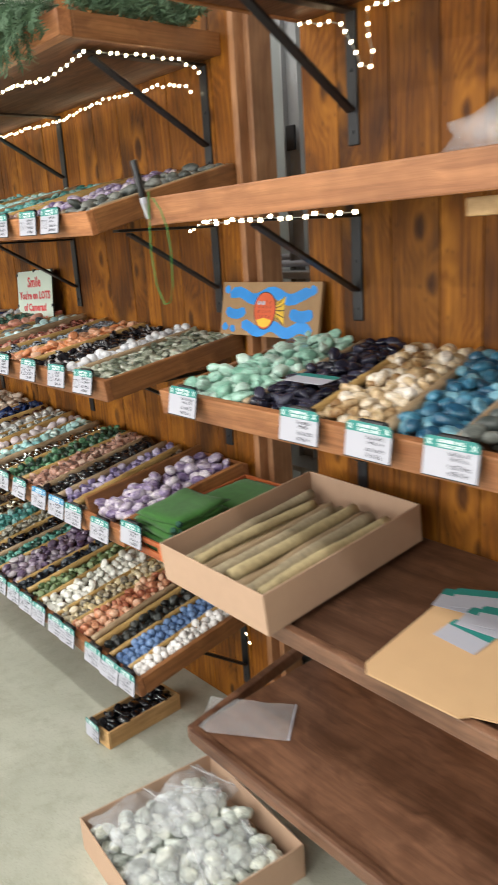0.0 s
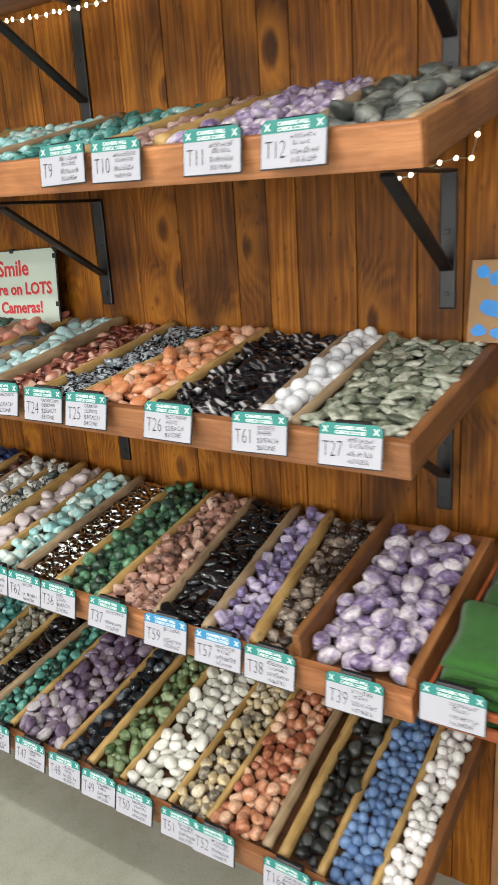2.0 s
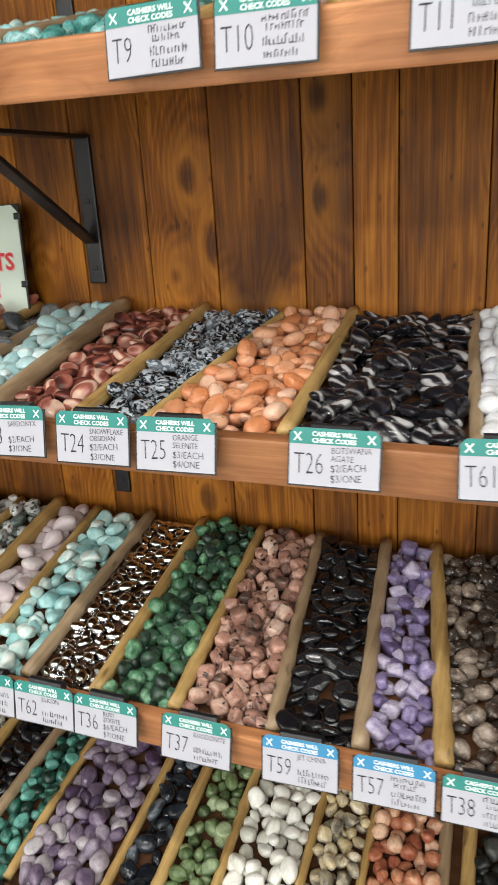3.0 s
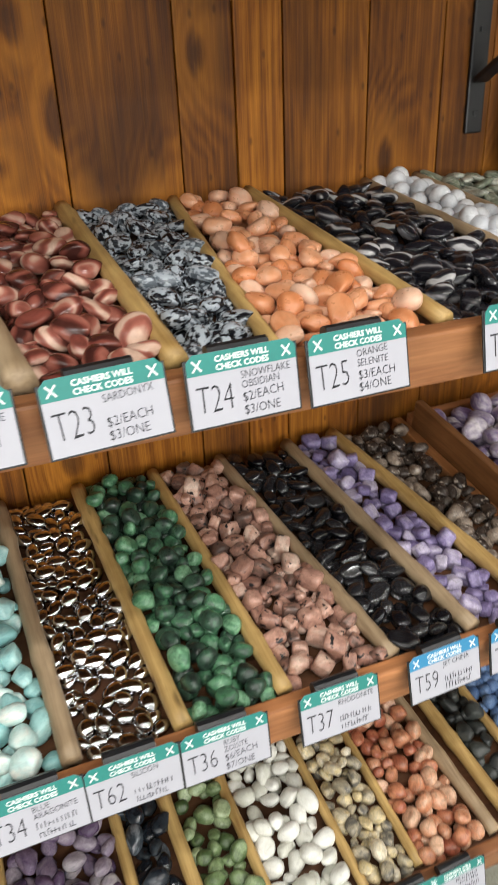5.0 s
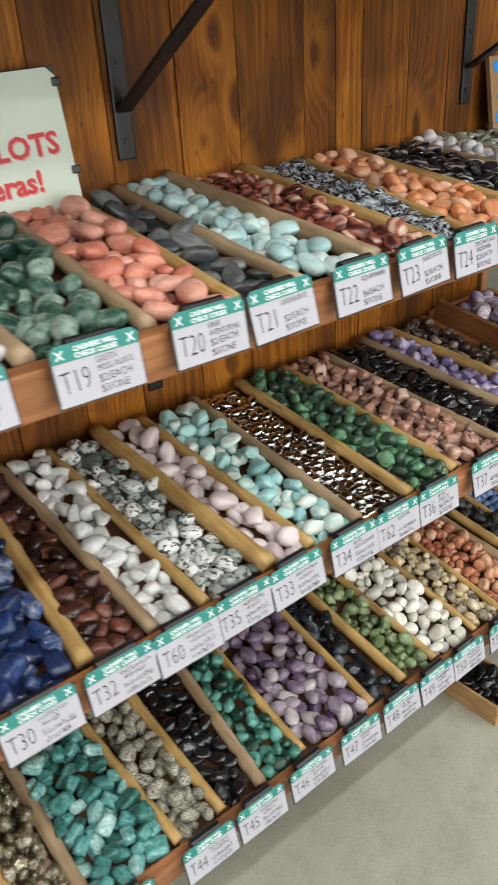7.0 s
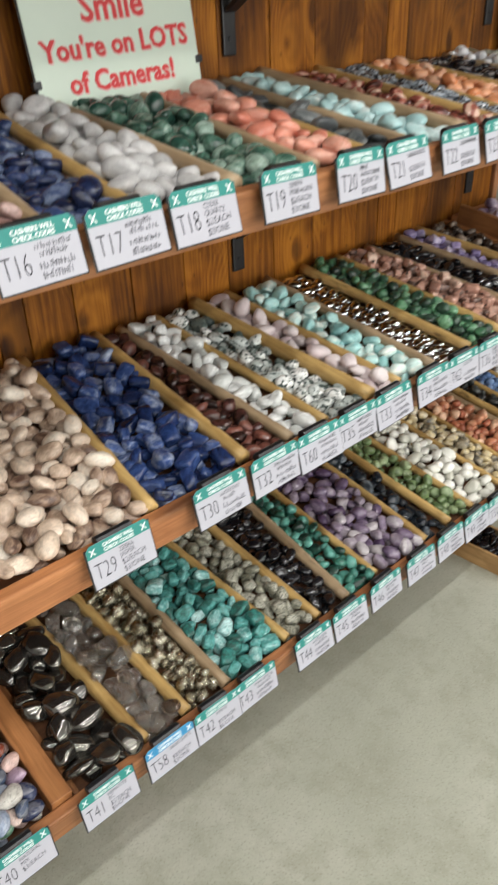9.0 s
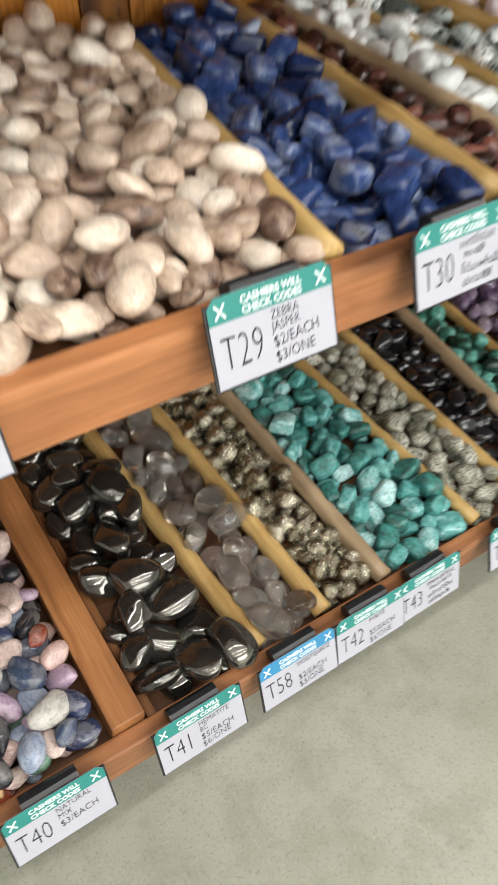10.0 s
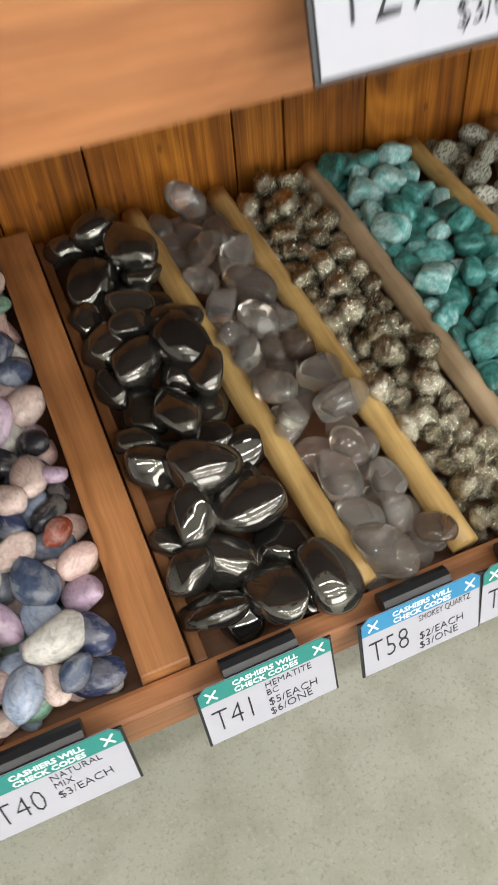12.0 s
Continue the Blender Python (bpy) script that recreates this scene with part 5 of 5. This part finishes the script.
# ---- marker pen tied to the second bay's beam ----
pen = thing("marker_pen", "black marker pen tied to the beam end with green cord", "pen", at=pose(0.390, -0.500, 1.674, 8, -6, 0))
part("barrel", tube([(0, 0, -0.005), (0, 0, 0.0), (0, 0, 0.07), (0, 0, 0.072)], [0.006, 0.0078, 0.0078, 0.006], 12), BLACK, pen, smooth=True)
part("label_band", tube([(0, 0, -0.018), (0, 0, -0.0055)], 0.0076, 12), CARD, pen, "white band")
part("tip", tube([(0, 0, -0.05), (0, 0, -0.0185)], [0.005, 0.0072], 12), GREYMETAL, pen)
cord = [(0.43, -0.486, 1.655), (0.425, -0.487, 1.60), (0.42, -0.487, 1.53), (0.43, -0.487, 1.46), (0.455, -0.487, 1.42), (0.475, -0.487, 1.425), (0.49, -0.487, 1.46), (0.495, -0.487, 1.53), (0.487, -0.487, 1.58), (0.47, -0.487, 1.615), (0.445, -0.487, 1.64)]
hung = part("hanging_cord", tube(cord, 0.0016, 6), CORD, smooth=True)
hung.matrix_world = pose(-0.014, -0.015, 0.024)
tagged(hung, "thin green cord hanging in a loop from the beam", "cord")

# ---- second bay: dark shelves ----
dark2 = thing("dark_shelf", "dark brown stained wooden shelf with a raised front board", "shelf", "dark shelves", at=pose(-0.035, -0.505, 0.800, 6.5, 1.4))
part("shelf_board", box(0.415, 2.0, 0.021, 0.49, -0.018, 0.0, 0.002), DARK_X, dark2)
part("front_board", box(0.395, 2.0, 0.0, 0.0205, -0.03, 0.014, 0.005), DARK_X, dark2)
part("side_board", box(0.395, 0.4145, 0.021, 0.49, -0.03, 0.012, 0.004), DARK_X, dark2)
dark1 = thing("dark_shelf", "broad dark brown worn wooden shelf with rounded front rail", "shelf", "dark shelves", at=pose(-0.048, -0.50, 0.350, 1.0, 2.4))
part("shelf_board", box(0.405, 2.0, 0.032, 0.485, -0.02, 0.0, 0.002), DARK_X, dark1)
rail = box(0.41, 2.0, 0.0, 0.031, -0.028, 0.012, 0.009)
part("front_board", rail, DARK_X, dark1)
side = box(0.0, 0.022, 0.0, 0.50, -0.028, 0.012, 0.006)
s1 = part("side_board", side, DARK_X, dark1)
s1.matrix_local = pose(0.398, 0.005, 0, 0, 0, 8.5)

# ---- open carton of sticks ----
CB = pose(0.404, -0.545, 0.802, 6.5, 1.4, -1.0)
carton = thing("cardboard_box", "open brown cardboard box holding dry wooden sticks", "box", at=CB)
CW, CL, CH = 0.370, 0.495, 0.096
part("base", box(0.004, CW - 0.004, 0.004, CL - 0.004, 0.0, 0.004, 0.0005), CARTON, carton)
part("side", box(0, CW, 0, 0.0036, 0.0, CH, 0.001), CARTON, carton)
part("side", box(0, CW, CL - 0.0036, CL, 0.0, CH, 0.001), CARTON, carton)
part("side", box(0, 0.0036, 0.004, CL - 0.004, 0.0, CH, 0.001), CARTON, carton)
part("side", box(CW - 0.0036, CW, 0.004, CL - 0.004, 0.0, CH, 0.001), CARTON, carton)
rng = np.random.default_rng(11)
for i in range(17):
    r = rng.uniform(0.010, 0.0165)
    x = 0.026 + (i % 9) * 0.0375 + (0.019 if i > 8 else 0) + rng.uniform(-0.005, 0.005)
    z0 = 0.006 + r + (0.030 if i > 8 else 0.001)
    l0, l1 = rng.uniform(0.02, 0.05), CL - rng.uniform(0.03, 0.09)
    pts, rad = [], []
    for k in range(15):
        q = k / 14
        pts.append((x + 0.006 * math.sin(q * 3 + i) + rng.uniform(-0.001, 0.001), l0 + (l1 - l0) * q, z0 + 0.004 * math.sin(q * 2.5 + i * 2)))
        rad.append(r * (1 + 0.07 * math.sin(q * 11 + i) + rng.uniform(-0.07, 0.07)))
    st = part("wooden_stick", tube(pts, rad, 10), (STICKBARK, STICKPALE, BAM_G)[i % 3], smooth=True)
    st.matrix_world = CB
    tagged(st, "dry grey-brown wooden stick in a cardboard box", "stick", "sticks in the carton")

# ---- papers and loose cards on the dark shelf ----
SH = pose(-0.018, -0.505, 0.802, 6.5, 1.4)
env = thing("brown_envelope", "flat tan paper envelope lying on the dark shelf", "envelope", at=SH)
part("body", sheet([(1.0, 0.01), (1.02, -0.012), (1.21, -0.005), (1.225, 0.012), (1.33, 0.05), (1.30, 0.33), (1.10, 0.30), (0.985, 0.285)], 0.016, 0.003), MANILA, env)
part("flap", sheet([(1.012, 0.004), (1.022, -0.010), (1.208, -0.003), (1.221, 0.012), (1.20, 0.052), (1.03, 0.046)], 0.0192, 0.0006), MANILA, env, "folded paper flap")
for x, y, a, z in ((0.985, 0.235, 12, 0.0200), (1.02, 0.25, 26, 0.0222), (1.045, 0.155, -4, 0.0200), (1.06, 0.205, 5, 0.0225), (1.09, 0.22, 16, 0.0245)):
    cd = thing("loose_card", "loose white and teal price card on the brown envelope", "card", "loose cards", at=SH @ pose(x, y, z, 0, 0, a))
    part("paper", sheet(notched(0.095, 0.07, 0.006), 0, 0.0007), CARD, cd)
    part("header", sheet([(0, 0.046), (0.095, 0.046), (0.095, 0.064), (0.089, 0.07), (0.006, 0.07), (0, 0.064)], 0.0008, 0.0003), TEAL, cd)
cd = thing("loose_card", "white and teal price card lying on the stones", "card", "loose cards", at=R3.m @ pose(0.70, 0.09, 0.052, -6, 3, 8))
part("paper", sheet(notched(0.095, 0.07, 0.006), 0, 0.0007), CARD, cd)
part("header", sheet([(0, 0.046), (0.095, 0.046), (0.095, 0.064), (0.089, 0.07), (0.006, 0.07), (0, 0.064)], 0.0008, 0.0003), TEAL, cd)


def film_sheet(w, h, nx, ny, lift, seed_):
    bm = bmesh.new()
    rr = random.Random(seed_)
    ph = [rr.uniform(0, 6) for _ in range(4)]
    grid = [[bm.verts.new((w * i / nx, h * j / ny, lift * (1 + math.sin(i * 0.9 + ph[0]) * math.sin(j * 1.1 + ph[1])) + rr.uniform(0, lift * 0.5))) for j in range(ny + 1)] for i in range(nx + 1)]
    for i in range(nx):
        for j in range(ny):
            bm.faces.new((grid[i][j], grid[i + 1][j], grid[i + 1][j + 1], grid[i][j + 1]))
    return bm


bag = thing("plastic_bag", "clear flat zip plastic bag on the dark shelf", "bag", at=pose(0.385, -0.487, 0.340, 1, 2.4, 38))
part("film", film_sheet(0.245, 0.15, 16, 10, 0.002, 3), FILM, bag, smooth=True)
zipper = part("zip_strip", box(0.238, 0.243, 0.0, 0.15, 0.003, 0.005, 0.0005), CARD, bag, "white zip strip")
bm = bmesh.new()
bmesh.ops.create_icosphere(bm, subdivisions=3, radius=1.0)
for v in bm.verts:
    n = noise.noise(v.co * 2.3) * 0.3 + noise.noise(v.co * 6) * 0.1
    v.co = Vector((v.co.x * 0.16, v.co.y * 0.11, max(v.co.z, -0.35) * 0.065)) * (1 + n)
wrap = part("plastic_wrap", bm, FILM, smooth=True)
wrap.matrix_world = pose(1.137, -0.22, 1.708, 4)
tagged(wrap, "crumpled clear plastic bag on the upper shelf", "bag")
tagged(part("yellow_block", box(1.15, 1.42, -0.44, -0.40, 1.579, 1.606, 0.003), RAWBOX), "yellow pine batten under the upper shelf", "batten")

# ---- orange tray with green pouches ----
OT = pose(0.128, -0.486, 0.793, 5.5)
tray = thing("orange_tray", "orange wooden tray with a handle slot holding green pouches", "tray", at=OT)
OW, OL = 0.236, 0.44
part("base", box(0.007, OW - 0.007, 0.007, OL - 0.007, 0.0, 0.006, 0.001), ORANGE, tray)
for a, b in ((0, 0.075), (OW - 0.075, OW)):
    part("front_panel", box(a, b, 0, 0.0068, 0.0, 0.05, 0.0015), ORANGE, tray)
part("front_panel", box(0.0752, OW - 0.0752, 0, 0.0068, 0.0, 0.02, 0.0015), ORANGE, tray)
part("front_panel", box(0.0752, OW - 0.0752, 0, 0.0068, 0.036, 0.05, 0.0015), ORANGE, tray)
part("back_panel", box(0, OW, OL - 0.0068, OL, 0.0, 0.05, 0.0015), ORANGE, tray)
for a in (0, OW - 0.0068):
    part("side_panel", box(a, a + 0.0068, 0.0072, OL - 0.0072, 0.0, 0.05, 0.0015), ORANGE, tray)


def pouch(m, w, h, thick, label):
    ob = thing("velvet_pouch", label, "pouch", "green pouches", at=m)
    bm = bmesh.new()
    nx, ny = 14, 12
    rr = random.Random(int(m.translation.z * 10000))
    ph = [rr.uniform(0, 6) for _ in range(4)]

    def lay(top):
        out = []
        for i in range(nx + 1):
            col = []
            for j in range(ny + 1):
                u, v = i / nx, j / ny
                edge = min(u, 1 - u, v, 1 - v)
                z = (thick * min(1, edge * 9) ** 0.5 if top else 0) + 0.0012 * math.sin(u * 5 + ph[0]) * math.sin(v * 4 + ph[1])
                wob = 0.004
                col.append(bm.verts.new((w * u + wob * math.sin(v * 7 + ph[2]), h * v + wob * math.sin(u * 6 + ph[3]), z)))
            out.append(col)
        return out

    t, b = lay(True), lay(False)
    for i in range(nx):
        for j in range(ny):
            bm.faces.new((t[i][j], t[i + 1][j], t[i + 1][j + 1], t[i][j + 1]))
            bm.faces.new((b[i][j], b[i][j + 1], b[i + 1][j + 1], b[i + 1][j]))
    bmesh.ops.remove_doubles(bm, verts=bm.verts[:], dist=0.0011)
    part("cloth", bm, FELT, ob, smooth=True)
    knot = bmesh.new()
    bmesh.ops.create_icosphere(knot, subdivisions=2, radius=0.009, matrix=Matrix.Translation((w * 0.97, 0.006, thick * 0.4)))
    for v in knot.verts:
        v.co += Vector((noise.noise(v.co * 300), noise.noise(v.co * 310), noise.noise(v.co * 290))) * 0.005
    part("drawstring", knot, FELTCORD, ob, "dark green cord knot")
    return ob


for i in range(9):
    m = OT @ pose(0.022 + random.uniform(-0.006, 0.006), 0.028 + random.uniform(-0.006, 0.006), 0.007 + i * 0.0098, 0, 0, random.uniform(-7, 7))
    pouch(m, 0.182, 0.185, 0.0115, "green velvet drawstring pouch stacked in an orange tray")
for i in range(6):
    m = OT @ pose(0.015 + random.uniform(-0.005, 0.005), 0.235 + random.uniform(-0.005, 0.005), 0.007 + i * 0.0085, 0, 0, random.uniform(-6, 6))
    pouch(m, 0.205, 0.185, 0.0085, "green velvet drawstring pouch stacked in an orange tray")


class Holder:
    """A place that carries a tag, with the same call as a tray."""

    def __init__(self, m):
        self.m = m

    def at(self, x, v, w):
        return self.m @ Vector((0, v, w))


price_tag(Holder(pose(0, -0.486, 0.829)), 0.128, "", (), (), lean=-6)
tagged(part("support_cleat", box(0.120, 0.40, -0.44, -0.40, 0.765, 0.788, 0.003), TRAY_X), "brown wooden cleat carrying the orange tray", "cleat")
tagged(part("support_cleat", box(0.120, 0.40, -0.10, -0.06, 0.795, 0.821, 0.003), TRAY_X), "brown wooden cleat carrying the orange tray", "cleat")

# ---- small wooden box of black stones on the floor ----
FB = pose(-0.297, -0.471, FLOOR, 0, 0, 3)
fb = thing("wooden_box", "small open pine box of black stones on the floor", "box", at=FB)
BW, BL, BH = 0.125, 0.30, 0.062
part("base", box(0.009, BW - 0.009, 0.009, BL - 0.009, 0.0, 0.008, 0.001), RAWBOX, fb)
part("front_board", box(0, BW, 0, 0.0088, 0, BH, 0.0015), RAWBOX, fb)
part("back_board", box(0, BW, BL - 0.0088, BL, 0, BH, 0.0015), RAWBOX, fb)
for a in (0, BW - 0.0088):
    part("side_board", box(a, a + 0.0088, 0.0092, BL - 0.0092, 0, BH, 0.0015), RAWBOX, fb)
hp = heap((0.01, BW - 0.01), (0.01, BW - 0.01), 0.011, BL - 0.011, 0.0145, 0.7, 3.2, 501, long=1.4)
pile("black_tumbled_stones", "heap of glossy black stones in a pine box", Frame(FB @ pose(0, 0, 0.010)), S["black"], hp, "tumbled", 3)
price_tag(Holder(pose(0, -0.474, FLOOR + 0.042)), -0.282, "", (), (), lean=-8, w=0.085)

# ---- cardboard box of bagged raw stones on the floor ----
CF = pose(0.143, -0.734, FLOOR, 0, 0, -6)
fc = thing("cardboard_box", "shallow cardboard box of bagged pale raw stones on the floor", "box", at=CF)
FW, FL, FH = 0.455, 0.42, 0.10
part("base", box(0.004, FW - 0.004, 0.004, FL - 0.004, 0, 0.004, 0.0005), CARTON, fc)
part("side", box(0, FW, 0, 0.004, 0, FH, 0.001), CARTON, fc)
part("side", box(0, FW, FL - 0.004, FL, 0, FH, 0.001), CARTON, fc)
part("side", box(0, 0.004, 0.0045, FL - 0.0045, 0, FH, 0.001), CARTON, fc)
part("side", box(FW - 0.004, FW, 0.0045, FL - 0.0045, 0, FH, 0.001), CARTON, fc)
hp = heap((0.02, FW - 0.02), (0.02, FW - 0.02), 0.012, FL - 0.03, 0.0190, 0.85, 2.5, 601, long=1.3)
singles("raw_stone_chunk", "pale green-white raw stone chunk in a cardboard box", Frame(CF @ pose(0, 0, 0.006)), S["raw"], hp, "nugget", 3, "raw stone chunks")


def stone_bag(x, y, w, h, turn, seed_):
    """A clear zip bag slumped over the stones it holds: a pillow of film with a flat zip end."""
    rr = random.Random(seed_)
    ph = [rr.uniform(0, 6) for _ in range(4)]
    bm = bmesh.new()
    nx, ny = 20, 16
    rows = []
    for i in range(nx + 1):
        col = []
        for j in range(ny + 1):
            u, v = i / nx, j / ny
            full = (math.sin(math.pi * u) * math.sin(math.pi * min(1, v * 1.25))) ** 0.5 if v < 0.8 else 0.0
            z = 0.030 * full + 0.006 * math.sin(u * 17 + ph[0]) * math.sin(v * 13 + ph[1]) + rr.uniform(-0.003, 0.003)
            col.append(bm.verts.new((w * (u + 0.03 * math.sin(v * 9 + ph[2])), h * (v + 0.03 * math.sin(u * 8 + ph[3])), z)))
        rows.append(col)
    for i in range(nx):
        for j in range(ny):
            bm.faces.new((rows[i][j], rows[i + 1][j], rows[i + 1][j + 1], rows[i][j + 1]))
    ob = thing("plastic_bag", "clear plastic zip bag slumped over pale raw stones", "bag", "stone bags", at=CF @ pose(x, y, 0.088, rr.uniform(-5, 5), rr.uniform(-5, 5), turn))
    part("film", bm, FILM, ob, smooth=True)
    part("zip_strip", box(0.01, w - 0.01, h * 0.9, h * 0.9 + 0.004, 0.006, 0.008, 0.0005), FILM, ob, "clear zip strip")


for k, spec in enumerate(((0.02, 0.02, 0.21, 0.19, 10), (0.21, 0.03, 0.19, 0.19, -14), (0.05, 0.19, 0.19, 0.18, 24), (0.22, 0.20, 0.18, 0.17, -6), (0.14, 0.12, 0.17, 0.18, 40))):
    stone_bag(*spec, 20 + k)

# ---- behind the gap between the bays ----
door = thing("metal_post", "grey galvanised metal post behind the plank walls", "post", at=pose(-0.66, 1.0, FLOOR))
part("web", box(-0.045, 0.045, -0.004, 0.004, 0, 3.3, 0.001), GREYMETAL, door)
for a in (-0.05, 0.042):
    part("flange", box(a, a + 0.008, -0.03, 0.03, 0, 3.3, 0.002), GREYMETAL, door)
part("switch_box", box(-0.02, 0.03, -0.045, -0.031, 1.95, 2.05, 0.004), BLACK, door)
tagged(part("stockroom_wall", box(-2.5, 2.5, 1.6, 1.68, FLOOR, 3.4, 0), plain("grey_stockroom_paint", (0.34, 0.36, 0.35), 0.7, 0.1, 5, 0.05)), "pale grey stockroom wall", "wall", kind="structure")
rack = thing("storage_rack", "grey metal storage rack with white pipes in the stockroom", "rack", at=pose(-0.75, 0.85, FLOOR))
for z in (0.55, 1.05, 1.42):
    part("shelf", box(-0.35, 0.75, 0, 0.35, z, z + 0.03, 0.004), GREYMETAL, rack)
for x in (-0.34, 0.72):
    part("upright", box(x, x + 0.025, 0, 0.025, 0, 1.55, 0.002), GREYMETAL, rack)
for i in range(3):
    pts = [(-0.3, 0.1 + i * 0.06, 1.475 + 0.03 * (i % 2)), (0.2, 0.1 + i * 0.07, 1.48 + 0.03 * (i % 2)), (0.7, 0.09 + i * 0.06, 1.475 + 0.03 * (i % 2))]
    pp = part("pipe", tube(pts, 0.014, 10), CARD, smooth=True)
    pp.matrix_world = pose(-0.75, 0.85, FLOOR)
    tagged(pp, "white plastic pipe lying on a storage rack", "pipe", "white pipes")
hp = heap((0.02, 0.9), (0.02, 0.9), 0.0, 0.55, 0.024, 0.7, 2.2, 701, long=1.3)
pile("dark_gravel_stones", "heap of loose dark grey stones on the floor", Frame(pose(-0.15, 0.12, FLOOR + 0.002)), S["slate"], hp, "nugget", 2)
